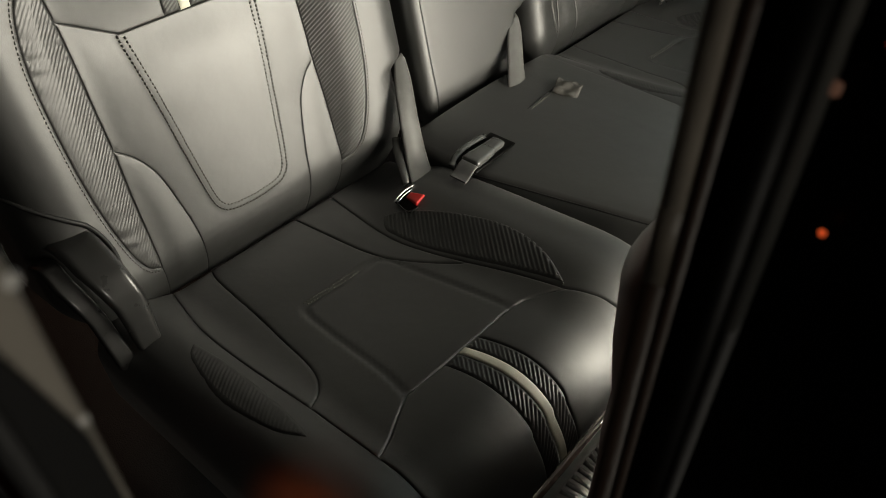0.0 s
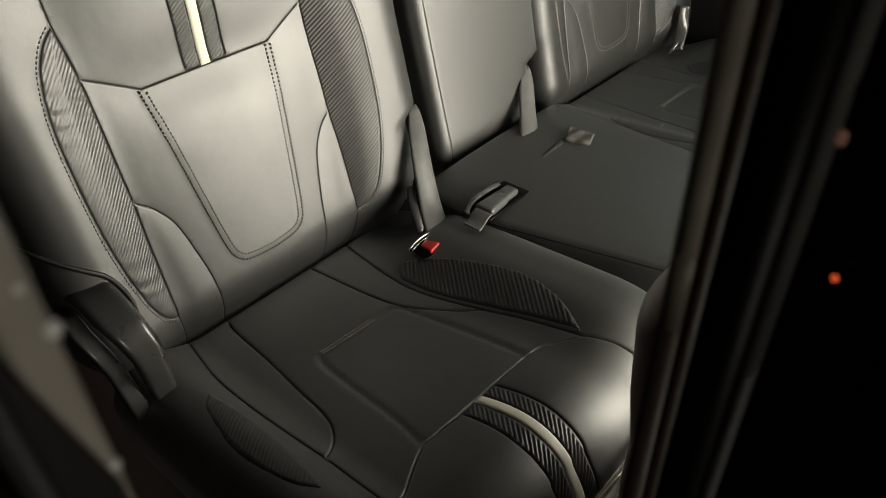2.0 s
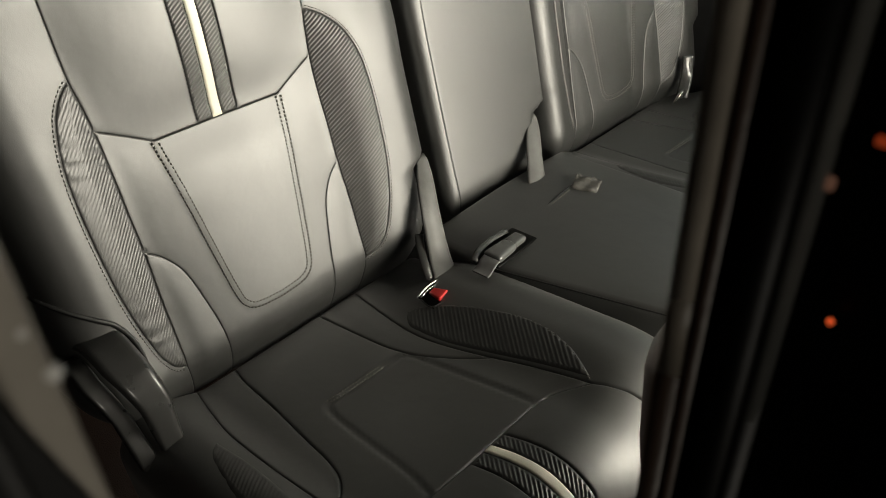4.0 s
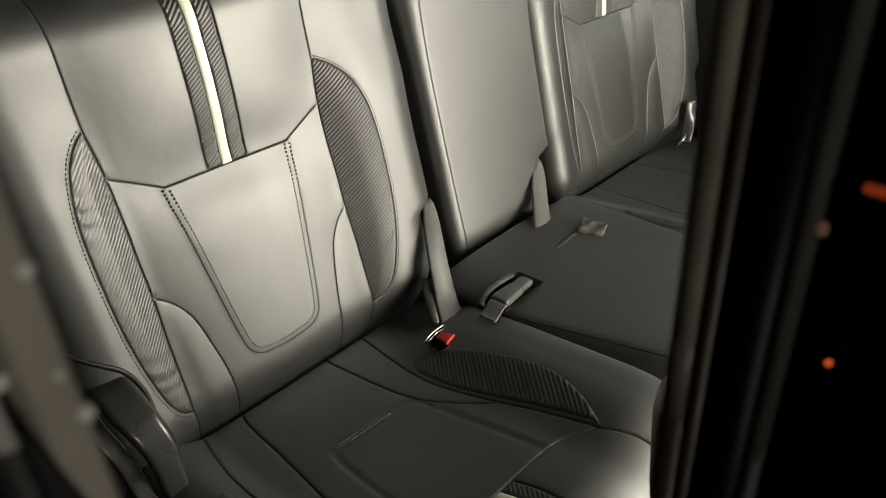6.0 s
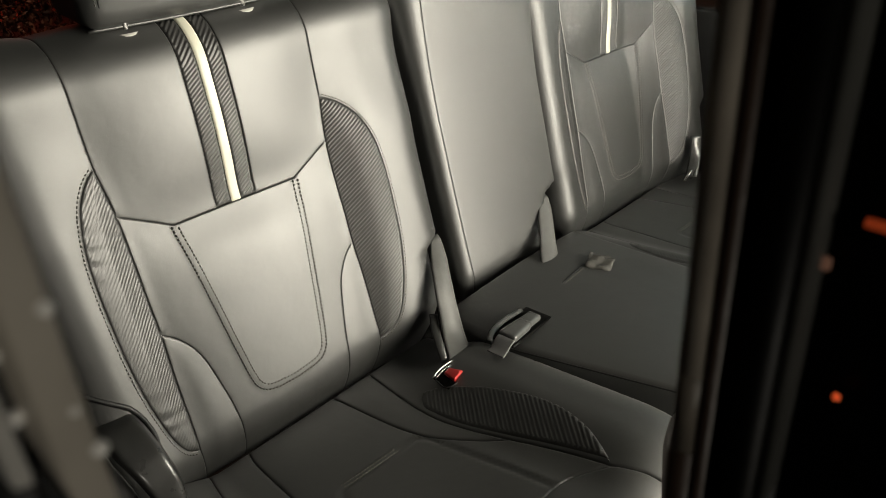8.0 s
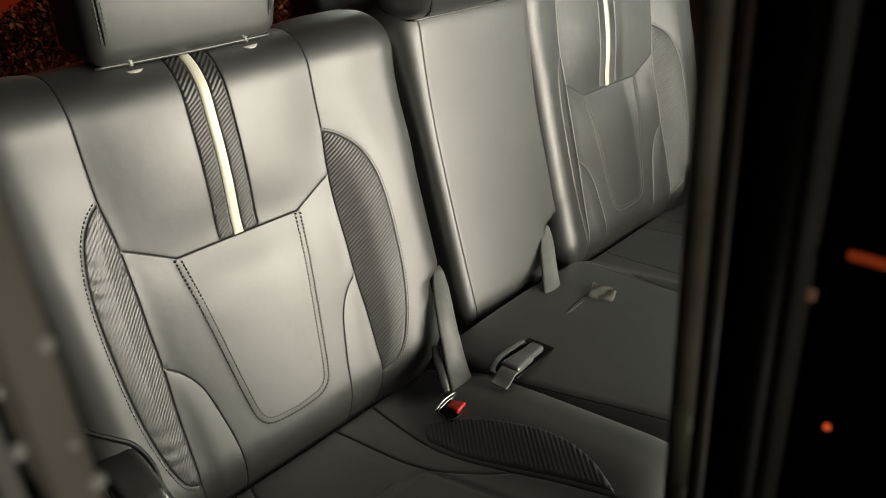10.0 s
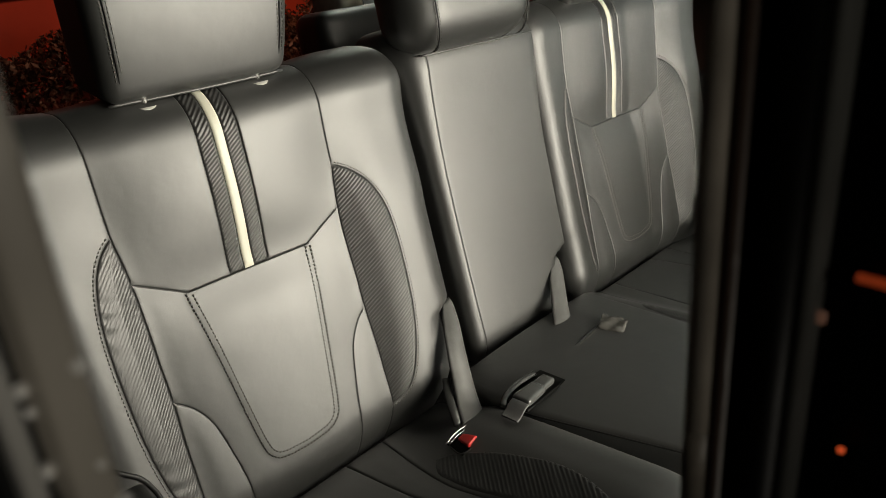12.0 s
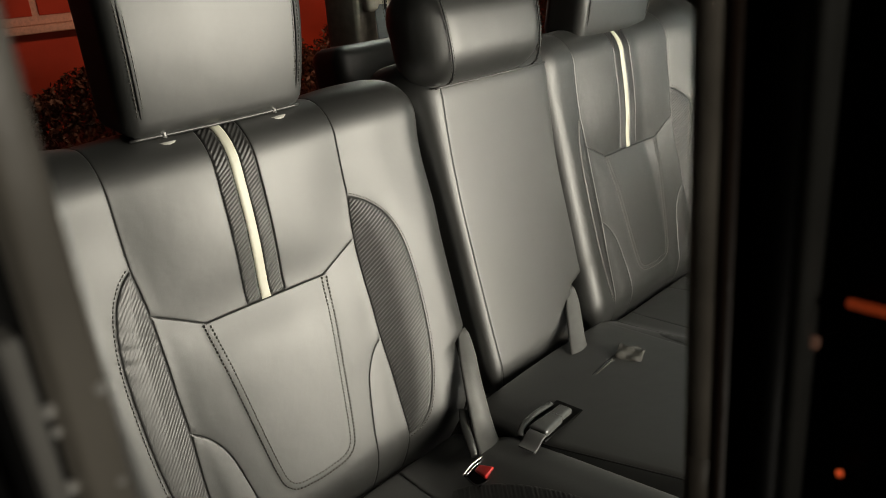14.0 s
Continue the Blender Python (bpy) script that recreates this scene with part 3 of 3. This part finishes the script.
def recliner(seat):
    # recliner cover on the outer side: a humped plastic shell with two feet
    def shell(path, centre, half, label):
        bm = bmesh.new()
        rows = []
        run = curve(path, 0.008)
        for i, (y, z) in enumerate(run):
            t = i / (len(run) - 1)
            hw, cx = np.interp(t, (0, 0.35, 0.6, 1), half), np.interp(t, (0, 0.35, 0.6, 1), centre)
            row = []
            for k in range(11):
                q = k / 10 * 2 - 1
                sag = abs(q) ** 10 * 0.008
                row.append(bm.verts.new((cx + hw * q, y + sag * 0.9, z - sag * max(0.0, 1 - t * 1.6))))
            rows.append(row)
        for a, b in zip(rows[:-1], rows[1:]):
            for k in range(10):
                bm.faces.new((a[k], a[k + 1], b[k + 1], b[k]))
        bmesh.ops.recalc_face_normals(bm, faces=bm.faces[:])
        bmesh.ops.solidify(bm, geom=bm.faces[:], thickness=0.004)
        part("recliner_cover", bm, COVER, seat, label)
    shell([(0.10, 0.498), (0.055, 0.512), (0.020, 0.507), (-0.010, 0.489), (-0.028, 0.462), (-0.034, 0.43), (-0.034, 0.39), (-0.037, 0.34)],
          (-0.270, -0.266, -0.256, -0.250), (0.027, 0.026, 0.021, 0.015), "humped black plastic recliner cover")
    shell([(0.08, 0.488), (0.045, 0.500), (0.016, 0.486), (-0.004, 0.462), (-0.013, 0.433), (-0.014, 0.408), (-0.024, 0.378), (-0.028, 0.350)],
          (-0.308, -0.306, -0.294, -0.285), (0.013, 0.013, 0.012, 0.013), "narrow outer strip of the recliner cover")
    surf = back_surface(0.290, 0.340, 0.021, 0.028, flare=0.012)
    edge = np.array(curve([(-0.300, 0.222), (-0.284, 0.208), (-0.256, 0.173), (-0.235, 0.140), (-0.226, 0.10), (-0.230, 0.05), (-0.225, -0.01)]))
    part("lip", tube([RECLINE @ Vector(q) for q in surf(edge[:, 0], edge[:, 1], np.full(len(edge), 0.002))], 0.0035, 8), PIPING, seat, "black trim lip")


NEAR = rear_seat()
FAR = rear_seat(0.262, 0.004, 0.016, 0.022, 0.42, 0.558, 0.15)
FAR.matrix_world = pose(0.975, 0, 0)
tagged(FAR, "black leather rear car seat on the far side with cream stripe", "car seat", "rear seats")
recliner(NEAR)


def middle_seat():
    seat = empty("middle_car_seat", pose(0.54, 0, 0), "narrow plain black leather centre seat with raised cushion", "car seat", "rear seats")
    surf = back_surface(0.152, 0.174, 0.0, 0.048, 0.0, 0.555, 0.05, 0.004, 0.024, rr=0.018, step=(0.140, 0.022), swell=0.0)
    core = rounded_box(0.14, 0.04, 0.28, 0.03, 4)
    bmesh.ops.translate(core, verts=core.verts[:], vec=(0, 0.07, 0.26))
    back = part("backrest", core, PLASTIC, seat, "", RECLINE)
    lx = 0.128
    left = curve([(-lx, 0.70), (-lx, 0.45), (-lx, 0.2), (-lx + 0.005, 0.02), (-lx + 0.02, -0.03)])
    right = curve([(0.166, 0.70), (0.168, 0.45), (0.168, 0.3), (0.166, 0.2), (0.164, 0.06), (0.160, -0.03)])
    part("front_panel", padded(outline(left, right[::-1]), surf, puff=0.0015, soft=0.0022), LEATHER, back)
    part("side_panel", padded(outline(left, straight([(-lx + 0.02, -0.03), (-0.26, -0.03), (-0.26, 0.70), (-lx, 0.70)])), surf), LEATHER, back)
    part("side_panel", padded(outline(right, straight([(0.160, -0.03), (0.26, -0.03), (0.26, 0.70), (0.166, 0.70)])), surf), LEATHER, back)
    headrest(seat, pose(-0.034, 0.190, 1.006, -10), 0.158, 0.084, 0.066, 0.118, "rounded black leather headrest with stitched end caps", r=0.06, py=0.045, px=0.5)
    def left(y):
        return max(-0.235, -0.23 + 0.27 * (0.096 - y))

    def shape(p):
        return (p.x if p.x > 0 else p.x / 0.19 * -left(p.y), p.y, p.z + (0.008 * (1 - (p.x / 0.19) ** 2) if p.z > 0 else 0) - 0.04 * p.y)
    pad = part("cushion", rounded_box(0.19, 0.27, 0.05, 0.012, 14, shape), LEATHER, seat, "flat black leather centre cushion", pose(-0.01, -0.235, 0.349))
    part("piping", tube([(left(y) + 0.002, y, 0.0445 - 0.04 * y) for y in np.linspace(0.16, -0.25, 14)], 0.0016, 6), PIPING, pad, "black piping along the edge")
    return seat


middle_seat()


# ---- belts and buckles ----
def stalk(name, path, wide, label):
    """A flat sleeve along a path, thicker in the middle."""
    ob = empty(name, pose(*path[0]), label, "seat belt")
    base = Vector(path[0])
    run = curve(path, 0.012)
    bm = bmesh.new()
    rows = []
    for i, p in enumerate(run):
        t = i / (len(run) - 1)
        w = wide * min(1.0, 0.25 + math.sqrt(t / 0.22) * 0.75) * (0.80 + 0.30 * t ** 2)
        rows.append([bm.verts.new(Vector(p) - base + Vector((q * w, -0.006 * (1 - q * q) * w / wide, 0.0))) for q in (-1, -0.8, -0.4, 0, 0.4, 0.8, 1)])
    for a, b in zip(rows[:-1], rows[1:]):
        for k in range(6):
            bm.faces.new((a[k], a[k + 1], b[k + 1], b[k]))
    bmesh.ops.recalc_face_normals(bm, faces=bm.faces[:])
    bmesh.ops.solidify(bm, geom=bm.faces[:], thickness=0.005)
    part("sleeve", bm, SLEEVE, ob)
    return ob


stalk("belt_sleeve", [(0.340, 0.085, 0.512), (0.300, 0.032, 0.464), (0.279, 0.0, 0.425), (0.261, -0.030, 0.391), (0.243, -0.060, 0.374)], 0.022, "grey plastic belt sleeve between two seats")
stalk("belt_sleeve", [(0.668, 0.082, 0.474), (0.622, 0.038, 0.432), (0.582, 0.002, 0.406), (0.553, -0.030, 0.380), (0.536, -0.048, 0.362)], 0.028, "grey plastic belt sleeve beside the centre seat")
bk = empty("red_buckle", pose(0.197, -0.084, 0.3775, 0, -10, -4), "recessed belt buckle with red release button", "buckle")
# The hole is a black plate, its inner shade put into the colour.
part("opening_shade", rounded_box(0.025, 0.020, 0.0015, 0.001, 6), GLOSS, bk, "black plate for the shade in the opening", pose(0, 0, -0.001))
part("button", rounded_box(0.0095, 0.0135, 0.0045, 0.003, 8, lambda p: (p.x * (1 - 22 * p.y), p.y, p.z - 0.15 * p.y)), RED, bk, "red release button", pose(0.001, -0.003, 0.001, 0, 0, 8))
part("lip", tube(curve([(-0.025, 0.010, 0.0), (-0.025, -0.016, 0.0), (0.0, -0.0215, 0.0005), (0.024, -0.017, 0.001), (0.026, 0.012, 0.001)]), 0.0014, 8), PIPING, bk, "stitched edge of the opening")
part("rim", tube(curve([(-0.026, 0.017, 0.0005), (-0.002, 0.0205, 0.003), (0.022, 0.019, 0.002)]), 0.0014, 8), STEEL, bk, "bright metal rim")
part("rim", tube(curve([(-0.024, 0.012, 0.0005), (-0.002, 0.0150, 0.002), (0.014, 0.014, 0.0015)]), 0.0008, 8), STEEL, bk, "thin inner metal rim")
mb = empty("seat_buckle", pose(0.335, -0.112, 0.4065, 0, 4, 4), "glossy black plastic belt buckle in a slot of the cushion", "buckle")
# Flat black plate stands for the shade in the buckle's slot.
part("slot_shade", rounded_box(0.060, 0.027, 0.003, 0.003, 6), GLOSS, mb, "black plate for the shade round the buckle", pose(0.010, 0.002, -0.003))
part("body", rounded_box(0.030, 0.016, 0.009, 0.006, 8, lambda p: (p.x, p.y * (1 - 4 * p.x), p.z)), BUCKLE, mb, "", pose(-0.012, -0.004, 0.002))
part("button", rounded_box(0.019, 0.013, 0.007, 0.005, 8), BUCKLE, mb, "glossy push button", pose(0.030, -0.003, 0.003))
part("flange", tube(curve([(-0.058, 0.018, -0.004), (-0.035, 0.027, 0.0), (0.0, 0.029, 0.003), (0.046, 0.026, 0.003)]), 0.0058, 10, flat=0.7), BUCKLE, mb, "glossy edge beside the buckle")
part("strap", rounded_box(0.018, 0.016, 0.002, 0.0015, 8, lambda p: (p.x, p.y, p.z + 0.004 * math.sin(p.x * 120))), WEBBING, mb, "woven grey strap", pose(-0.058, -0.006, -0.004, 0, -14, 0))
anchor = empty("lower_strap", pose(0.225, -0.03, 0.38), "narrow grey strap beside the belt sleeve", "seat belt")
part("strap", tube(curve([(0.032, 0.040, 0.040), (0.018, 0.024, 0.026), (0.002, 0.0, 0.016), (-0.008, -0.022, -0.004)]), 0.0075, 8, flat=0.4), COVER, anchor)


def crumple(p):
    return p.x, p.y, p.z + 0.0045 * math.sin(p.x * 190 + p.y * 90) * math.cos(p.y * 130 - p.x * 60) - 9 * p.x * p.x


tag = tagged(part("anchor_flap", rounded_box(0.024, 0.025, 0.003, 0.0025, 12, crumple), TAGCLOTH, None, "", pose(0.612, -0.098, 0.408, 6, -6, 20)), "crumpled pale anchor flap between the cushions", "flap")
slit = empty("anchor_slit", pose(0.545, -0.078, 0.4005), "short stitched slit in the black centre cushion", "slit")
part("fold", tube(curve([(-0.040, -0.004, -0.001), (0.0, 0.0, 0.0), (0.045, 0.002, 0.001)]), 0.0026, 8, flat=0.5), PIPING, slit)
tagged(part("stitching", stitches([straight([(-0.036, -0.010), (0.030, -0.006)])], lambda u, v, h: np.stack([u, v, h + 0.0015], 1)), PALETHREAD, slit), kind="stuff")


far_anchor = empty("belt_anchor", pose(1.15, -0.012, 0.372), "bright steel belt anchor at the far seat fold", "seat belt")
part("loop", tube(curve([(-0.016, 0.0, -0.006), (-0.012, -0.006, 0.012), (0.004, -0.008, 0.020), (0.018, -0.006, 0.008), (0.014, 0.0, -0.008)]), 0.0035, 8), STEEL, far_anchor)
part("strap", tube(curve([(0.020, 0.0, -0.004), (0.040, 0.006, 0.040), (0.050, 0.016, 0.090)]), 0.014, 8, flat=0.18), BUCKLE, far_anchor, "glossy black strap")


# ---- seat base ----
rail = empty("seat_rail", pose(-0.05, -0.531, 0.338), "dark chrome rod along the front of the seat", "rail")
part("rod", tube([(-0.30, 0, 0), (0.42, 0, 0)], 0.0055, 16), CHROME, rail)
mat = empty("kick_mat", pose(-0.10, -0.541, 0.015), "grey rubber kick mat with round studs", "mat")
part("sheet", bar((-0.30, 0.0, 0.01), (0.25, 0.012, 0.30), 0.004), MATGREY, mat)
studs = bmesh.new()
for i in range(42):
    for j in range(16):
        x, z = -0.29 + i * 0.0132 + (j % 2) * 0.0066, 0.12 + j * 0.0114
        if x < 0.245:
            bmesh.ops.create_cone(studs, cap_ends=True, segments=6, radius1=0.0042, radius2=0.0018, depth=0.004, matrix=pose(x, -0.002, z, 90))
part("studs", studs, MATGREY, mat, "rows of small raised studs")

# ---- near side: open rear door, pillar, front door ----
door = empty("rear_door", pose(-0.4653, -0.66, 0.0), "open grey car door with black seal and rain drops", "car door")
Z0, Z1 = -0.10, 1.34
RIM = [(0.0004, 0.0), (-0.0035, 0.001), (-0.005, 0.006), (-0.005, 0.03), (0.001, 0.034), (0.0012, 0.004)]
part("frame_edge", prism(RIM, Z0, Z1, "XY", 0.0006), PAINT, door, "grey painted door edge")
# Black wedge laid over the door edge in place of shade lower down.
wedge = bmesh.new()
outer = [wedge.verts.new((x, y, z)) for y in (-0.001, 0.006) for x, z in ((-0.0054, Z0), (-0.0003, Z0), (-0.0003, 1.070), (-0.0054, 1.096))]
for loop in ((0, 1, 2, 3), (7, 6, 5, 4), (0, 4, 5, 1), (1, 5, 6, 2), (2, 6, 7, 3), (3, 7, 4, 0)):
    wedge.faces.new([outer[i] for i in loop])
part("shade_wedge", wedge, RUBBER, door, "black wedge for shade on the lower door edge", smooth=False)
part("seal", prism([(-0.0042, 0.004), (-0.0078, 0.004), (-0.0078, 0.03), (-0.0042, 0.03)], Z0, Z1, "XY"), RUBBER, door, "black rubber door seal")
part("bead", prism([(-0.0059, -0.0006), (-0.0077, 0.0002), (-0.0077, 0.02), (-0.0059, 0.02)], 1.093, 1.118, "XY", 0.0004), COLLAR, door, "grey metal bead")
part("panel", bar((-0.95, 0.006, Z0), (-0.0092, 0.05, 0.72), 0.004), RUBBER, door, "black inner door panel")
part("window_frame", bar((-0.06, 0.006, 0.72), (-0.0092, 0.05, Z1), 0.004), RUBBER, door, "black window frame")
part("window_frame", bar((-0.95, 0.006, 1.28), (-0.06, 0.05, Z1), 0.004), RUBBER, door, "black window frame")
part("pane", bar((-0.95, 0.024, 0.72), (-0.06, 0.029, 1.28), 0.0), GLASS, door, "clear door glass", smooth=False)
for x, z, r in ((0.0003, 1.0925, 0.0009), (-0.0001, 1.1095, 0.0008), (-0.0047, 1.1076, 0.0008), (-0.0049, 1.098, 0.0009), (-0.0045, 1.105, 0.0006), (0.0001, 1.072, 0.0007), (-0.0007, 1.098, 0.0005)):
    bm = bmesh.new()
    bmesh.ops.create_uvsphere(bm, u_segments=12, v_segments=8, radius=r)
    part("water_drop", bm, WATER, door, "", pose(x, 0.0002 if x > -0.004 else 0.0035, z))

pillar = empty("door_pillar", pose(-0.3775, -0.6798, 1.1) @ pose(0, 0, 0, -2.4, -1.0) @ pose(0, 0, -1.1), "grey painted door pillar with rubber seal and gloss cover", "car pillar")
EDGE = [(0.0, 0.0008), (0.0015, -0.0032), (0.03, 0.0), (0.03, 0.012)]
STRIP = [(0.0053, -0.0142), (0.0062, -0.0164), (0.03, -0.015), (0.03, -0.013)]
# Shade down the pillar edge is painted: three materials, darker with each step.
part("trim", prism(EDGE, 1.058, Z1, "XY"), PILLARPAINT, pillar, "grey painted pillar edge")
part("half_shade_trim", prism(EDGE, 1.040, 1.058, "XY"), MIDPAINT, pillar, "pillar edge painted in half shade")
part("full_shade_trim", prism(EDGE, Z0, 1.040, "XY"), SEAL, pillar, "pillar edge painted in full shade")
part("seal", prism([(0.0014, -0.0034), (0.0022, -0.0058), (0.03, -0.004), (0.03, -0.0005)], Z0, Z1, "XY"), SEAL, pillar, "black rubber seal tinted by an amber reflection")
part("cover", prism([(0.0024, -0.006), (0.0055, -0.0142), (0.035, -0.012), (0.035, -0.006)], Z0, Z1, "XY"), GLOSS, pillar, "gloss black pillar cover")
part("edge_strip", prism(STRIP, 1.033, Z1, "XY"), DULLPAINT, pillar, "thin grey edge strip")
# Lower length is black for the same painted shade.
part("edge_strip", prism(STRIP, Z0, 1.033, "XY"), RUBBER, pillar, "edge strip painted black for shade")

fdoor = empty("front_door", pose(-0.368, -0.70, 0.0), "closed dark front car door with gloss black window", "car door")
part("panel", bar((0.002, -1.05, Z0), (0.06, 0.0035, 0.70), 0.002), GLOSS, fdoor)
part("window", bar((0.004, -1.05, 0.70), (0.030, 0.012, Z1), 0.002), GLOSS, fdoor, "gloss black tinted window")
# Small glowing patches painted as reflections of far lamps; no lamps sit here.
for name, y, z, w, h, mt in (("glint", -0.0043, 1.0600, 0.0006, 0.0005, AMBER), ("glint", -0.0056, 1.0922, 0.0046, 0.0008, SMEAR), ("glint", 0.0027, 1.0835, 0.0008, 0.0012, WARM)):
    part("lamp_glint", rounded_box(0.0006, w, h, 0.0005, 4), mt, fdoor, "small glowing patch for a mirrored lamp", pose(0.0012, y, z))

# ---- front seats ----
def front_seat(m, label):
    seat = empty("front_car_seat", m, label, "car seat", "front seats")

    def shape(p):
        wide = 1 + 0.42 * max(0.0, p.z) / 0.32 if p.x < 0 else 1.16 - 0.08 * max(0.0, p.z) / 0.32
        return p.x * wide, p.y - (0.004 if abs(p.z - 0.17) < 0.012 else 0.0), p.z
    part("backrest", rounded_box(0.18, 0.07, 0.32, 0.032, 14, shape), BROWN, seat, "", pose(0.042, 0, 0.59))
    part("cushion", rounded_box(0.20, 0.24, 0.08, 0.05, 10), BROWN, seat, "", pose(0.03, -0.28, 0.27))
    part("base", bar((-0.12, -0.48, 0.0), (0.18, 0.0, 0.26), 0.01), PLASTIC, seat, "black seat base")
    return seat


front_seat(pose(-0.03, -0.68, 0.0), "brown leather front seat seen from behind")
# Unseen seat, added to keep front light off the far seat and cushions.
front_seat(pose(1.14, -0.90, 0.0), "unseen front passenger seat added to block light")

# ---- cabin shell ----
tagged(part("floor", bar((-0.36, -2.2, -0.03), (1.44, 1.75, 0.0), 0.0), CARPET, smooth=False), "dark carpeted car floor", "floor", kind="structure")
tagged(part("ceiling", bar((-0.36, -1.9, 1.36), (1.44, 1.75, 1.40), 0.0), HEADLINER, smooth=False), "pale fabric headliner", "ceiling", kind="structure")
far = empty("wall_far", pose(1.38, 0, 0), "dark trim of the far car side with windows", "car body", kind="structure")
part("lower_trim", bar((0.0, -2.2, 0.0), (0.06, 1.75, 0.72), 0.004), PLASTIC, far)
part("upper_trim", bar((0.0, -2.2, 1.24), (0.06, 1.75, 1.36), 0.004), HEADLINER, far)
for y0, y1, mt in ((-1.0, -0.88, PLASTIC), (0.30, 0.46, BEIGE), (1.45, 1.75, BEIGE)):
    part("pillar_trim", bar((-0.01, y0, 0.72), (0.06, y1, 1.24), 0.012), mt, far)
for y0, y1 in ((-0.88, 0.30), (0.46, 1.45)):
    part("pane", bar((0.03, y0, 0.72), (0.034, y1, 1.24), 0.0), GLASS, far, smooth=False)
near = empty("wall_near", pose(-0.36, 0, 0), "near car side behind the door opening", "car body", kind="structure")
part("lower_trim", bar((-0.06, 0.16, 0.0), (0.0, 1.75, 0.72), 0.004), PLASTIC, near)
part("upper_trim", bar((-0.06, 0.16, 1.24), (0.0, 1.75, 1.36), 0.004), HEADLINER, near)
part("sill", bar((-0.06, -0.64, -0.03), (0.0, 0.16, 0.10), 0.008), PLASTIC, near)
rear = empty("wall_rear", pose(0.5, 1.70, 0), "tailgate trim round the rear window", "car body", kind="structure")
part("lower_trim", bar((-0.86, 0.0, 0.0), (0.86, 0.05, 0.62), 0.004), PLASTIC, rear)
part("upper_trim", bar((-0.86, 0.0, 1.26), (0.86, 0.05, 1.36), 0.004), HEADLINER, rear)
dash = tagged(part("dashboard", rounded_box(0.84, 0.22, 0.20, 0.08, 8), PLASTIC, None, "", pose(0.5, -2.1, 0.62)), "black plastic dashboard across the car", "dashboard")

# ---- third row ----
third = empty("third_row_car_seat", pose(0.86, 0.78, -0.012), "dark grey leather third-row seat behind the rear bench", "car seat")
part("backrest", rounded_box(0.215, 0.07, 0.30, 0.035, 10), LEATHER, third, "", pose(0, 0, 0.64, -8))
part("cushion", rounded_box(0.24, 0.22, 0.07, 0.04, 8), LEATHER, third, "", pose(0, -0.24, 0.28))
belt = empty("shoulder_belt", pose(1.075, 1.10, 1.0), "beige belt guide with dark webbing on the trim", "seat belt")
part("guide", rounded_box(0.045, 0.02, 0.03, 0.012, 6), BEIGE, belt)
part("webbing", tube([(0, -0.02, -0.01), (-0.02, -0.06, -0.25), (-0.03, -0.10, -0.5)], 0.02, 8, flat=0.12), WEBBING, belt)
column = tagged(part("trim_column", bar((1.02, 1.12, 0.5), (1.36, 1.30, 1.40), 0.03), BEIGE), "beige rear pillar trim", "car pillar", kind="structure")

# ---- outside ----
tagged(part("ground", bar((-60, -60, -0.6), (60, 60, -0.5), 0.0), ASPHALT, smooth=False), "dark wet asphalt ground", "ground", kind="structure")
house = empty("building", pose(3.0, 8.0, -0.5), "red painted building with pale window frames at night", "building")
part("wall", bar((-9, 0, 0), (9, 0.3, 6.0), 0.0), REDWALL, house, smooth=False)
for x in (-3.4, -1.32, 0.9, 3.1):
    w = part("window", bar((x, -0.06, 1.13), (x + 1.15, 0.0, 2.55), 0.01), PINK, house, "pale window surround")
    part("pane", bar((x + 0.10, -0.075, 1.22), (x + 0.54, -0.06, 2.45), 0.004), REDWALL, w, "dark pane")
    part("pane", bar((x + 0.61, -0.075, 1.22), (x + 1.05, -0.06, 2.45), 0.004), REDWALL, w, "dark pane")
    part("sill", bar((x - 0.06, -0.16, 1.05), (x + 1.21, 0.0, 1.13), 0.01), PINK, w, "pale stone sill")
rng = random.Random(7)
bush = bmesh.new()
for i in range(60000):
    x, d = rng.uniform(-6, 9), rng.uniform(0, 1)
    z = -0.5 + (0.82 + 0.18 * math.sin(x * 2.3) + 0.12 * math.sin(x * 6.1 + 1)) * rng.random() ** 0.5
    p = Vector((x, 6.6 + rng.uniform(-0.35, 0.35), z))
    a, b = Vector((rng.gauss(0, 1), rng.gauss(0, 1), rng.gauss(0, 1))).normalized(), Vector((rng.gauss(0, 1), rng.gauss(0, 1), rng.gauss(0, 1))).normalized()
    s = rng.uniform(0.022, 0.045)
    bush.faces.new([bush.verts.new(p + q) for q in (a * s, b * s * 0.5, -a * s, -b * s * 0.5)])
tagged(part("hedge", bush, LEAF, smooth=False), "dark clipped hedge before the red building", "hedge", kind="stuff")
